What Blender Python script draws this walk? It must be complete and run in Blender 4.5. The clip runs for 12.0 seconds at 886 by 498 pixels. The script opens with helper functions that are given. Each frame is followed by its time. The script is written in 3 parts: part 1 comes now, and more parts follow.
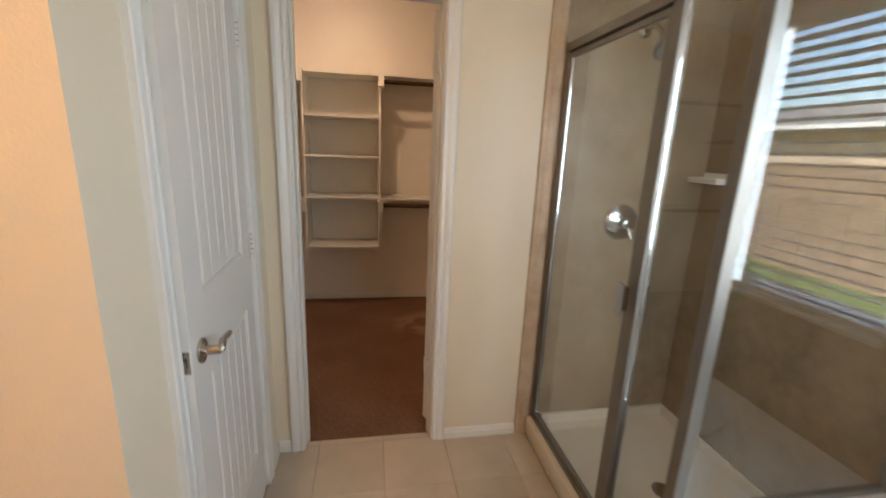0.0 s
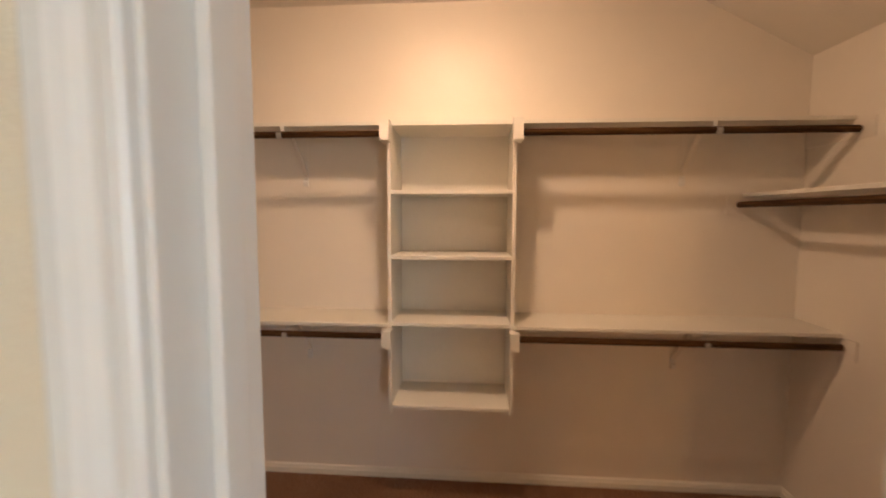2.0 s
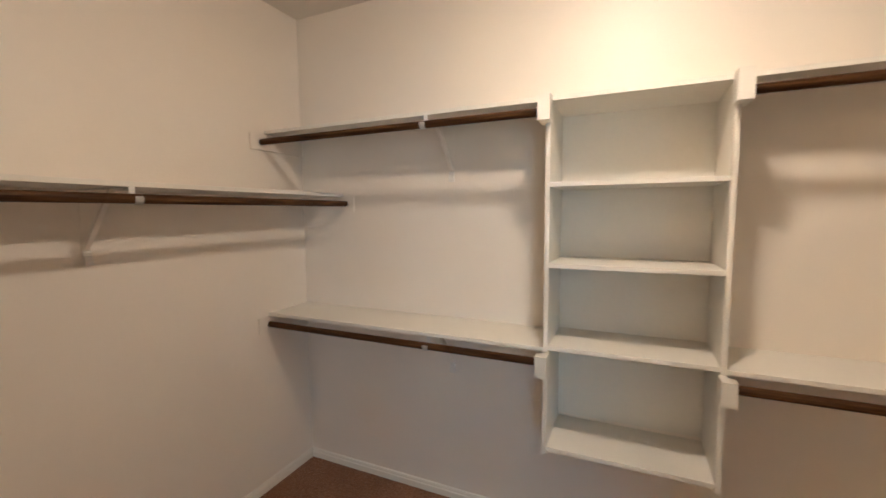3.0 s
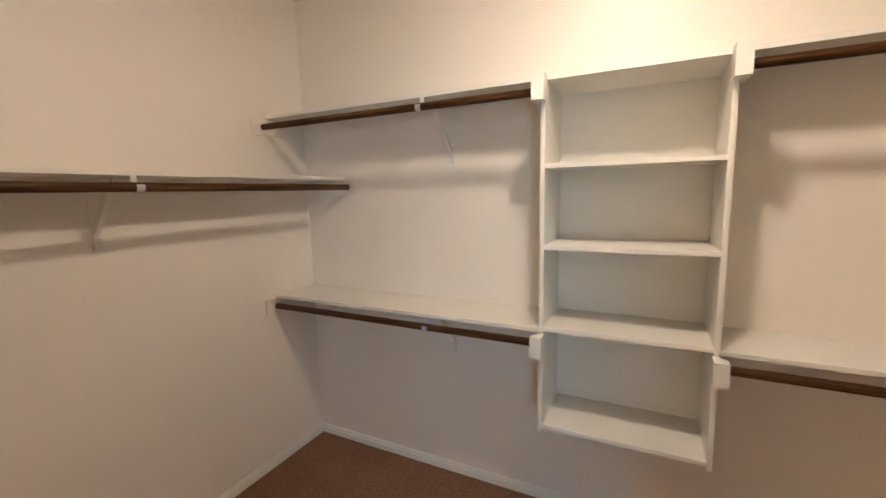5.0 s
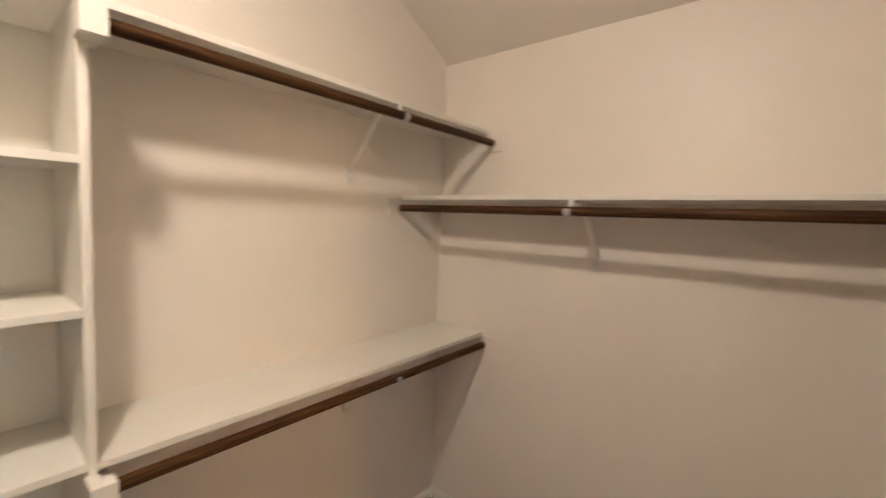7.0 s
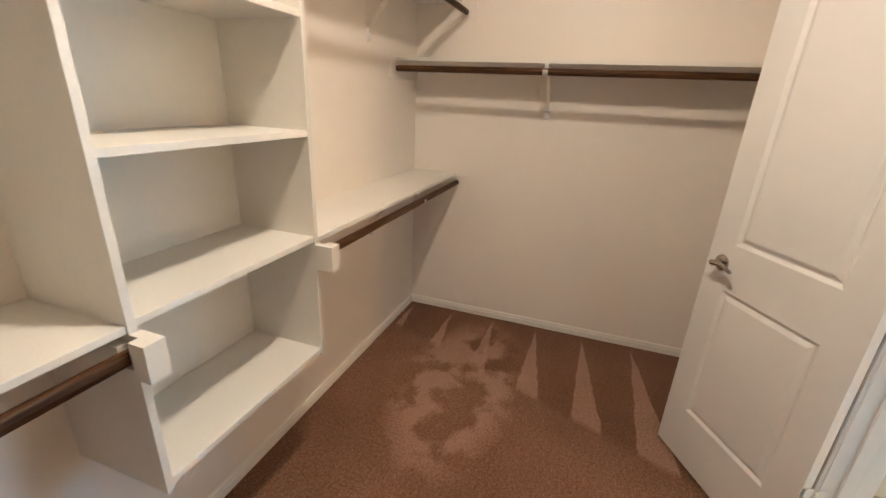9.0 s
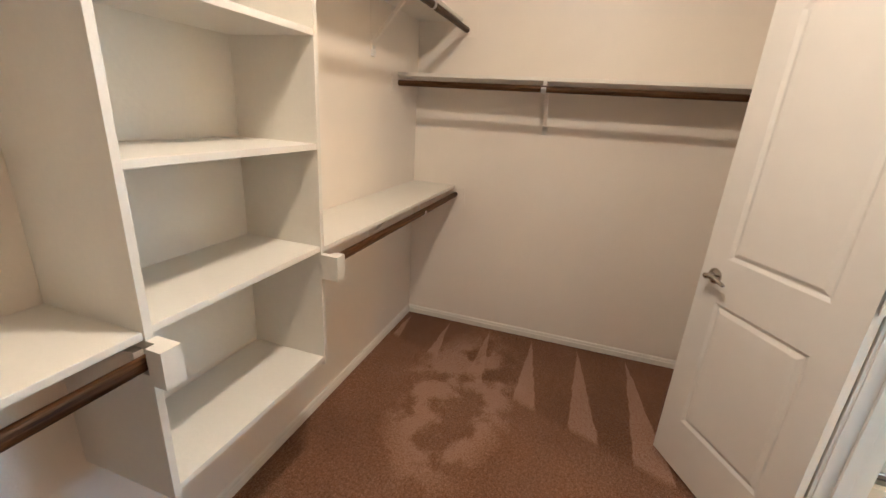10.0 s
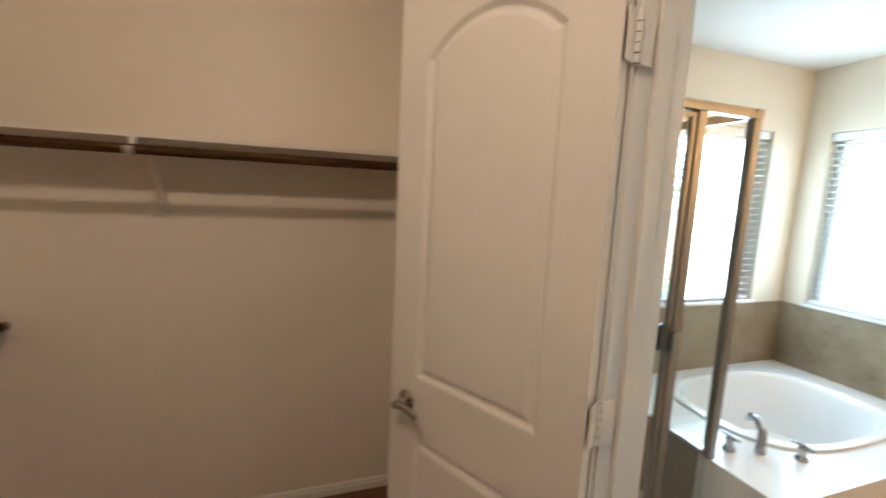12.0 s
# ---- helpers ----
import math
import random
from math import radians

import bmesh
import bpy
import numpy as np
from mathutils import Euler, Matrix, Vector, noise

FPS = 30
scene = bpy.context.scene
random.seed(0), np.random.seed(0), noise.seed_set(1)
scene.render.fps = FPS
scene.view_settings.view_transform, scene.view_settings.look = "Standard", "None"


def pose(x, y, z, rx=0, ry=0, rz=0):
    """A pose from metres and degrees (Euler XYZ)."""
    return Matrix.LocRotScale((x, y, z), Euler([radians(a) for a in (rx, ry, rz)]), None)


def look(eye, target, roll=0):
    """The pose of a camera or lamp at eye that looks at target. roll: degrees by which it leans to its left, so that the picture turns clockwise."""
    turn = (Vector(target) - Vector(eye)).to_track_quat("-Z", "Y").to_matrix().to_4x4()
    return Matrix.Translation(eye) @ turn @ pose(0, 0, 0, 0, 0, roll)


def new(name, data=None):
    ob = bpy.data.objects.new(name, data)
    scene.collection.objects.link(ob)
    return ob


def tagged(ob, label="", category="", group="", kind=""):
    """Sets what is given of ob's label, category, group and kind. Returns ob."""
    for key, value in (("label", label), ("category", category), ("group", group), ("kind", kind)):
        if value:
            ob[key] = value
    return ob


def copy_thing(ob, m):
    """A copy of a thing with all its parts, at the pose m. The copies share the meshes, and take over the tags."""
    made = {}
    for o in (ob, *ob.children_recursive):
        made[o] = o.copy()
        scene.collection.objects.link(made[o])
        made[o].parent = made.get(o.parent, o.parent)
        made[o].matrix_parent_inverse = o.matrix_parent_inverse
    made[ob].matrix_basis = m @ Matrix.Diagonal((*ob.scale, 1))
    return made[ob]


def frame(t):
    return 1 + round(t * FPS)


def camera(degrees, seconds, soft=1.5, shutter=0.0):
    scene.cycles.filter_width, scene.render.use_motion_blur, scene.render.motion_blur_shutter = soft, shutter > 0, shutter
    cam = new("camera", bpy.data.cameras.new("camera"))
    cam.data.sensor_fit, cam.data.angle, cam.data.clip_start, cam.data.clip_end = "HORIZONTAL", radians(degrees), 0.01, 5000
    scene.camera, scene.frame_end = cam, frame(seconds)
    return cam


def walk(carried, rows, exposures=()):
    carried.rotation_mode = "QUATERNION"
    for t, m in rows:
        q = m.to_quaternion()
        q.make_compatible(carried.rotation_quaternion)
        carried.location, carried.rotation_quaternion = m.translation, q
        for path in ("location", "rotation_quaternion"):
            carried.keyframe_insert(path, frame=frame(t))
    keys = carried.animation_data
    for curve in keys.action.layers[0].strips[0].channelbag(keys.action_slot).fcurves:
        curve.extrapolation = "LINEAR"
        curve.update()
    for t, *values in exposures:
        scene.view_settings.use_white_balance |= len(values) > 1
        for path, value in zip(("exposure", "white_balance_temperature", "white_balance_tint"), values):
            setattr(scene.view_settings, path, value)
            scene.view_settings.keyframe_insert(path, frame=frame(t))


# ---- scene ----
cam = camera(94.2, 12.0, shutter=0.3)
PATH = [
    (0, (0.242, -0.847, 1.433), (0.592, 1.065, 0.961), 2.4),
    (0.3, (0.195, -0.641, 1.471), (0.431, 1.299, 1.043), 2.1),
    (0.5, (0.184, -0.511, 1.459), (0.346, 1.441, 1.057), 2.3),
    (1, (0.185, -0.095, 1.483), (0.138, 1.879, 1.169), 3.0),
    (1.5, (0.147, 0.335, 1.513), (0.111, 2.316, 1.24), 1.1),
    (2, (0.129, 0.701, 1.545), (-0.016, 2.689, 1.382), 0.2),
    (2.3, (0.131, 0.871, 1.566), (-0.34, 2.815, 1.562), -0.2),
    (2.5, (0.117, 0.941, 1.581), (-0.523, 2.835, 1.529), -0.1),
    (2.7, (0.075, 0.996, 1.56), (-0.587, 2.881, 1.461), 0.4),
    (3, (0.017, 1.049, 1.553), (-0.808, 2.862, 1.375), -0.5),
    (3.2, (-0.001, 1.059, 1.554), (-0.918, 2.827, 1.374), -0.9),
    (4.8, (0.092, 1.066, 1.584), (-0.866, 2.8, 1.309), -2.4),
    (5, (0.097, 1.07, 1.566), (-0.794, 2.84, 1.292), -1.3),
    (5.5, (0.107, 1.106, 1.606), (-0.556, 2.971, 1.325), -0.1),
    (6, (0.123, 1.242, 1.614), (0.127, 3.223, 1.336), 0.8),
    (6.3, (0.173, 1.334, 1.601), (0.563, 3.288, 1.422), 1.5),
    (6.5, (0.196, 1.393, 1.605), (0.871, 3.269, 1.454), 2.1),
    (7, (0.13, 1.586, 1.566), (1.678, 2.843, 1.416), 2.2),
    (7.2, (0.031, 1.641, 1.552), (1.78, 2.604, 1.428), 0.3),
    (8.8, (-0.703, 1.857, 1.464), (1.09, 2.457, 0.814), 2.4),
    (9, (-0.757, 1.886, 1.454), (1.024, 2.487, 0.771), 2.8),
    (9.5, (-0.805, 1.916, 1.467), (0.986, 2.514, 0.807), 3.5),
    (10, (-0.799, 1.908, 1.465), (1.008, 2.486, 0.833), 3.7),
    (10.5, (-0.78, 1.895, 1.467), (1.05, 2.44, 0.872), 3.4),
    (11, (-0.661, 1.85, 1.515), (1.233, 2.297, 1.055), 2.3),
    (11.5, (-0.405, 1.776, 1.531), (1.551, 1.957, 1.154), 1.2),
    (11.6, (-0.355, 1.753, 1.52), (1.61, 1.804, 1.148), 1.2),
    (11.8, (-0.238, 1.696, 1.488), (1.715, 1.408, 1.17), 1.7),
    (12, (-0.095, 1.63, 1.502), (1.781, 0.985, 1.246), 2.7),
]
# stops, kelvin and tint of the clip's own exposure
EXPOSURES = [
    (0.0, 3.2, 6350, 9), (0.5, 3.5, 5700, 7), (1.0, 3.5, 5550, 8), (1.5, 3.42, 6100, 9), (2.0, 3.85, 6650, 12), (2.5, 4.0, 6200, 5), (2.8, 4.1, 5350, 0), (3.2, 4.22, 4850, -3),
    (5.5, 4.25, 4930, -2), (6.5, 4.22, 5000, -2), (7.0, 4.5, 4780, -3), (9.5, 4.7, 4830, -3), (10.5, 4.65, 4830, -3), (11.0, 4.5, 4830, -3), (11.5, 4.38, 4700, -3), (12.0, 3.8, 5400, -1),
]
walk(cam, [(t, look(eye, target, roll)) for t, eye, target, roll in PATH], EXPOSURES)

scene.render.film_transparent = False

# ---- world, sun, lamps ----
world = bpy.data.worlds.new("sky")
scene.world = world
world.use_nodes = True
wn = world.node_tree
sky = wn.nodes.new("ShaderNodeTexSky")
sky.sky_type = "NISHITA"
sky.sun_disc = False
sky.sun_elevation, sky.sun_rotation = radians(48), radians(250)
wn.nodes["Background"].inputs[1].default_value = 0.15
wn.links.new(sky.outputs[0], wn.nodes["Background"].inputs[0])


def lamp(name, kind, energy, colour, m, size=0.1):
    data = bpy.data.lights.new(name, kind)
    data.energy, data.color = energy, colour
    if kind == "SUN":
        data.angle = radians(size)
    elif kind == "AREA":
        data.size = size
    else:
        data.shadow_soft_size = size
    ob = new(name, data)
    ob.matrix_world = m
    return ob


SUN_FROM = Vector((-0.63, 0.23, 0.74))
lamp("sun", "SUN", 4.5, (1.0, 0.94, 0.86), look(SUN_FROM * 30, (0, 0, 0)), 0.5)
CLOSET_LAMP = (0.005, 2.02, 2.585)
WARM = (1.0, 0.67, 0.44)
lamp("closet_dome_glow", "POINT", 1.36, WARM, pose(*CLOSET_LAMP), 0.055)
disc = lamp("closet_disc", "AREA", 0.74, WARM, pose(CLOSET_LAMP[0], CLOSET_LAMP[1], CLOSET_LAMP[2] - 0.002), 0.15)
disc.data.shape = "DISK"
# area lamps for the sky's light: an assumed south window, then the east window
assumed_window_glow = lamp("window_sky_fill", "AREA", 0.75, (0.74, 0.87, 1.0), pose(1.30, -1.598, 1.45, 90, 0, 0), 0.72)
assumed_window_glow.data.shape, assumed_window_glow.data.size_y = "RECTANGLE", 1.00
east_glow = lamp("window_sky_fill", "AREA", 1.85, (0.74, 0.87, 1.0), pose(1.846, -0.97, 1.43, 0, 90, 0), 1.02)
east_glow.data.shape, east_glow.data.size_y = "RECTANGLE", 0.60
VANITY_LAMP = (-0.55, -1.42, 2.02)
lamp("vanity_bulb", "POINT", 2.7, (1.0, 0.53, 0.20), pose(*VANITY_LAMP), 0.07)


# ---- materials ----
def shader(name):
    m = bpy.data.materials.new(name)
    m.use_nodes = True
    return m, m.node_tree, m.node_tree.nodes["Principled BSDF"]


def node(nt, kind, **inputs):
    n = nt.nodes.new(kind)
    for key, value in inputs.items():
        n.inputs[key.replace("_", " ")].default_value = value
    return n


def noise_at(nt, scale, detail=3.0, rough=0.55, stretch=None):
    """Noise in metres of the world, or stretched along an axis."""
    geo = nt.nodes.new("ShaderNodeNewGeometry")
    src = geo.outputs["Position"]
    if stretch:
        mul = nt.nodes.new("ShaderNodeVectorMath")
        mul.operation = "MULTIPLY"
        mul.inputs[1].default_value = stretch
        nt.links.new(src, mul.inputs[0])
        src = mul.outputs[0]
    n = node(nt, "ShaderNodeTexNoise", Scale=scale, Detail=detail, Roughness=rough)
    nt.links.new(src, n.inputs["Vector"])
    return n.outputs["Fac"]


def ramp(nt, fac, stops):
    r = nt.nodes.new("ShaderNodeValToRGB")
    e = r.color_ramp.elements
    e[0].position, e[0].color = stops[0][0], (*stops[0][1], 1)
    e[1].position, e[1].color = stops[-1][0], (*stops[-1][1], 1)
    for p, c in stops[1:-1]:
        x = e.new(p)
        x.color = (*c, 1)
    nt.links.new(fac, r.inputs["Fac"])
    return r.outputs["Color"]


def bumped(nt, bsdf, fac, strength, distance):
    b = node(nt, "ShaderNodeBump", Strength=strength, Distance=distance)
    nt.links.new(fac, b.inputs["Height"])
    if bsdf.inputs["Normal"].links:
        nt.links.new(bsdf.inputs["Normal"].links[0].from_socket, b.inputs["Normal"])
    nt.links.new(b.outputs["Normal"], bsdf.inputs["Normal"])


def tone(c, f):
    return tuple(min(1.0, v * f) for v in c)


def plain(name, colour, rough=0.5, metal=0.0, vary=0.06, scale=3.0, bump=0.0, bscale=200.0, fine=0.0, coat=0.0):
    m, nt, b = shader(name)
    col = ramp(nt, noise_at(nt, scale, 5), [(0.3, tone(colour, 1 - vary)), (0.7, tone(colour, 1 + vary))])
    if fine:
        mix = nt.nodes.new("ShaderNodeMix")
        mix.data_type, mix.blend_type = "RGBA", "MULTIPLY"
        mix.inputs["Factor"].default_value = 1.0
        nt.links.new(col, mix.inputs["A"])
        nt.links.new(ramp(nt, noise_at(nt, scale * 22, 4), [(0.25, (1 - fine,) * 3), (0.75, (1, 1, 1))]), mix.inputs["B"])
        col = mix.outputs["Result"]
    nt.links.new(col, b.inputs["Base Color"])
    r = nt.nodes.new("ShaderNodeMapRange")
    r.inputs["To Min"].default_value, r.inputs["To Max"].default_value = max(0.02, rough - 0.06), min(1, rough + 0.06)
    nt.links.new(noise_at(nt, scale * 5), r.inputs["Value"])
    nt.links.new(r.outputs[0], b.inputs["Roughness"])
    b.inputs["Metallic"].default_value = metal
    b.inputs["Coat Weight"].default_value = coat
    if bump:
        bumped(nt, b, noise_at(nt, bscale, 2), bump, 0.002)
    return m


WALL = plain("wall_paint", (0.72, 0.628, 0.482), 0.45, vary=0.025, scale=1.6, bump=0.35, bscale=130)
CLOSET_WALL = plain("closet_wall_paint", (0.79, 0.725, 0.635), 0.42, vary=0.025, scale=1.6, bump=0.35, bscale=130)
CEIL = plain("ceiling_paint", (0.76, 0.71, 0.63), 0.85, vary=0.03, scale=1.5, bump=0.7, bscale=90)
TRIM = plain("trim_paint", (0.72, 0.695, 0.65), 0.32, vary=0.02, scale=2.5, bump=0.12, bscale=60)
SHELF = plain("shelf_paint", (0.745, 0.710, 0.632), 0.38, vary=0.025, scale=3, bump=0.25, bscale=70, fine=0.03)
ACRYLIC = plain("acrylic", (0.74, 0.725, 0.69), 0.18, vary=0.015, scale=2, coat=0.3)
PAN = plain("pan_gelcoat", (0.70, 0.625, 0.50), 0.25, vary=0.03, scale=4, coat=0.2)
# darker nickel for the shower head
DARK_NICKEL = plain("dark_nickel", (0.25, 0.215, 0.175), 0.32, 1.0, vary=0.08, scale=25)
NICKEL = plain("satin_nickel", (0.44, 0.40, 0.355), 0.24, 1.0, vary=0.04, scale=30)
CHROME = plain("chrome", (0.42, 0.42, 0.43), 0.16, 1.0, vary=0.02, scale=20)
ALU = plain("brushed_frame", (0.29, 0.27, 0.245), 0.47, 1.0, vary=0.05, scale=12)
HINGE = plain("hinge_paint", (0.72, 0.69, 0.64), 0.4, vary=0.05, scale=20)
DARK = plain("dark_gap", (0.03, 0.028, 0.025), 0.8)
GROUT = plain("grout", (0.36, 0.31, 0.25), 0.9, vary=0.1, scale=9, bump=0.4, bscale=300)
BLIND = plain("blind_slat", (0.80, 0.79, 0.76), 0.4, vary=0.02, scale=6)
FENCE = plain("fence_wood", (0.23, 0.155, 0.10), 0.85, vary=0.25, scale=3, bump=0.6, bscale=60, fine=0.25)
STUCCO = plain("house_siding", (0.50, 0.38, 0.28), 0.9, vary=0.08, scale=2, bump=0.5, bscale=60)
SHINGLE = plain("shingles", (0.22, 0.21, 0.20), 0.9, vary=0.2, scale=2, bump=0.6, bscale=30, fine=0.3)
GRASS = plain("lawn", (0.085, 0.13, 0.03), 0.9, vary=0.35, scale=4, bump=1.0, bscale=60, fine=0.4)


def glass(name, tint=(0.97, 0.99, 0.98)):
    m, nt, b = shader(name)
    b.inputs["Base Color"].default_value = (*tint, 1)
    b.inputs["Transmission Weight"].default_value = 1.0
    b.inputs["Roughness"].default_value = 0.0
    b.inputs["IOR"].default_value = 1.5
    return m


GLASS = glass("shower_glass")


def wood(name, stretch):
    m, nt, b = shader(name)
    col = ramp(nt, noise_at(nt, 90, 6, 0.65, stretch), [(0.30, (0.015, 0.0062, 0.0022)), (0.45, (0.040, 0.018, 0.0068)), (0.58, (0.082, 0.039, 0.0145)), (0.72, (0.165, 0.086, 0.034))])
    nt.links.new(col, b.inputs["Base Color"])
    b.inputs["Roughness"].default_value = 0.40
    b.inputs["Specular IOR Level"].default_value = 0.09
    bumped(nt, b, noise_at(nt, 200, 3, 0.5, stretch), 0.25, 0.001)
    return m


WOOD_X = wood("walnut_stain", (0.04, 1.0, 1.0))
WOOD_Y = wood("walnut_stain_side", (1.0, 0.04, 1.0))


def maths(nt, op, a, b=None, c=None):
    n = nt.nodes.new("ShaderNodeMath")
    n.operation = op
    for i, v in enumerate((a, b, c)):
        if v is None:
            continue
        if isinstance(v, (int, float)):
            n.inputs[i].default_value = v
        else:
            nt.links.new(v, n.inputs[i])
    return n.outputs[0]


def carpet():
    """Brown cut pile with the light wedges that a vacuum cleaner leaves, and scuffed patches."""
    m, nt, b = shader("carpet")
    geo = nt.nodes.new("ShaderNodeNewGeometry")
    sep = nt.nodes.new("ShaderNodeSeparateXYZ")
    nt.links.new(geo.outputs["Position"], sep.inputs[0])
    x, y = sep.outputs[0], sep.outputs[1]
    wob = maths(nt, "MULTIPLY", maths(nt, "SUBTRACT", noise_at(nt, 9, 3), 0.5), 0.03)
    cell = maths(nt, "DIVIDE", maths(nt, "ADD", maths(nt, "ADD", y, wob), 0.20), 0.30)
    off = maths(nt, "MULTIPLY", maths(nt, "SUBTRACT", maths(nt, "FRACT", cell), 0.5), 0.30)
    reach = maths(nt, "MULTIPLY", maths(nt, "SUBTRACT", 1.80, x), 0.15)
    inside = maths(nt, "MINIMUM", maths(nt, "ADD", off, reach), maths(nt, "SUBTRACT", maths(nt, "MULTIPLY", reach, 0.22), off))
    wedge = nt.nodes.new("ShaderNodeMapRange")
    wedge.inputs["From Min"].default_value, wedge.inputs["From Max"].default_value = -0.003, 0.006
    nt.links.new(inside, wedge.inputs["Value"])
    edge = maths(nt, "SUBTRACT", x, maths(nt, "MULTIPLY_ADD", maths(nt, "SUBTRACT", y, 1.95), 0.40, 1.08))
    fade = nt.nodes.new("ShaderNodeMapRange")
    fade.inputs["From Min"].default_value, fade.inputs["From Max"].default_value = -0.03, 0.03
    nt.links.new(maths(nt, "ADD", edge, wob), fade.inputs["Value"])
    marks = maths(nt, "MULTIPLY", wedge.outputs[0], fade.outputs[0])
    blot = nt.nodes.new("ShaderNodeMapRange")
    blot.inputs["From Min"].default_value, blot.inputs["From Max"].default_value = 0.42, 0.55
    nt.links.new(noise_at(nt, 5.0, 4, 0.5), blot.inputs["Value"])
    area = nt.nodes.new("ShaderNodeMapRange")
    area.inputs["From Min"].default_value, area.inputs["From Max"].default_value = 0.52, 0.30
    centre = nt.nodes.new("ShaderNodeVectorMath")
    centre.operation = "DISTANCE"
    centre.inputs[1].default_value = (0.71, 3.20, 0)
    squash = nt.nodes.new("ShaderNodeVectorMath")
    squash.operation = "MULTIPLY"
    squash.inputs[1].default_value = (0.68, 1.35, 1.0)
    nt.links.new(geo.outputs["Position"], squash.inputs[0])
    nt.links.new(squash.outputs[0], centre.inputs[0])
    nt.links.new(centre.outputs["Value"], area.inputs["Value"])
    scuff = maths(nt, "MULTIPLY", blot.outputs[0], area.outputs[0])
    light = maths(nt, "MINIMUM", maths(nt, "ADD", maths(nt, "MULTIPLY", marks, 0.7), maths(nt, "MULTIPLY", scuff, 0.8)), 1.0)
    broad = maths(nt, "MULTIPLY", maths(nt, "SUBTRACT", noise_at(nt, 2.3, 4), 0.45), 0.5)
    brushed = maths(nt, "MULTIPLY", maths(nt, "SUBTRACT", 1.0, fade.outputs[0]), 0.16)
    light = maths(nt, "ADD", maths(nt, "MULTIPLY", maths(nt, "MAXIMUM", light, brushed), 0.85), broad)
    grain = maths(nt, "MULTIPLY", maths(nt, "SUBTRACT", noise_at(nt, 170, 2, 0.8), 0.5), 1.7)
    tuft = maths(nt, "MULTIPLY", maths(nt, "SUBTRACT", noise_at(nt, 75, 3, 0.7), 0.5), 1.2)
    fac = maths(nt, "ADD", maths(nt, "ADD", light, 0.25), maths(nt, "ADD", grain, tuft))
    nt.links.new(ramp(nt, fac, [(0.0, (0.124, 0.052, 0.024)), (0.4, (0.228, 0.106, 0.053)), (0.7, (0.340, 0.186, 0.110)), (1.0, (0.44, 0.26, 0.172))]), b.inputs["Base Color"])
    b.inputs["Roughness"].default_value = 1.0
    b.inputs["Sheen Weight"].default_value = 0.08
    b.inputs["Sheen Roughness"].default_value = 0.5
    b.inputs["Specular IOR Level"].default_value = 0.1
    bumped(nt, b, noise_at(nt, 150, 2, 0.8), 1.0, 0.012)
    return m


CARPET = carpet()


def tile_mat(name, colour, vary, rough, veins):
    m, nt, b = shader(name)
    info = nt.nodes.new("ShaderNodeObjectInfo")
    base = ramp(nt, noise_at(nt, veins, 6, 0.6), [(0.25, tone(colour, 1 - vary)), (0.5, colour), (0.75, tone(colour, 1 + vary))])
    hsv = nt.nodes.new("ShaderNodeHueSaturation")
    v = nt.nodes.new("ShaderNodeMapRange")
    v.inputs["To Min"].default_value, v.inputs["To Max"].default_value = 0.94, 1.05
    nt.links.new(info.outputs["Random"], v.inputs["Value"])
    nt.links.new(v.outputs[0], hsv.inputs["Value"])
    nt.links.new(base, hsv.inputs["Color"])
    nt.links.new(hsv.outputs[0], b.inputs["Base Color"])
    b.inputs["Roughness"].default_value = rough
    bumped(nt, b, noise_at(nt, 25, 4), 0.08, 0.004)
    return m


FLOOR_TILE = tile_mat("floor_tile", (0.50, 0.41, 0.31), 0.12, 0.38, 5)


def marble(name, *tones):
    """Cast panel: soft clouds in two sizes with a satin gel coat, from dark to light tones."""
    m, nt, b = shader(name)
    cloud = maths(nt, "ADD", maths(nt, "MULTIPLY", noise_at(nt, 4.5, 5, 0.6), 0.65), maths(nt, "MULTIPLY", noise_at(nt, 19, 5, 0.65), 0.35))
    nt.links.new(ramp(nt, cloud, list(zip((0.34, 0.47, 0.56, 0.68), tones))), b.inputs["Base Color"])
    b.inputs["Roughness"].default_value = 0.40
    bumped(nt, b, noise_at(nt, 12, 3), 0.05, 0.004)
    return m


MARBLE = marble("cast_marble", (0.185, 0.132, 0.076), (0.250, 0.188, 0.114), (0.285, 0.220, 0.138), (0.345, 0.272, 0.180))
# pinkish edge strip; the stronger light outside the shower is put into its tones
LIT_EDGE_MARBLE = marble("cast_marble_lit_edge", (0.36, 0.255, 0.165), (0.44, 0.325, 0.215), (0.48, 0.365, 0.250), (0.56, 0.44, 0.315))


# ---- mesh helpers ----
def box(bm, x0, x1, y0, y1, z0, z1, bevel=0.0, m=None):
    mat = Matrix.Translation(((x0 + x1) / 2, (y0 + y1) / 2, (z0 + z1) / 2)) @ Matrix.Diagonal((abs(x1 - x0), abs(y1 - y0), abs(z1 - z0), 1))
    if m is not None:
        mat = m @ mat
    vs = bmesh.ops.create_cube(bm, size=1, matrix=mat)["verts"]
    if bevel:
        edges = list({e for v in vs for e in v.link_edges})
        bmesh.ops.bevel(bm, geom=edges, offset=bevel, segments=2, profile=0.6, affect="EDGES")


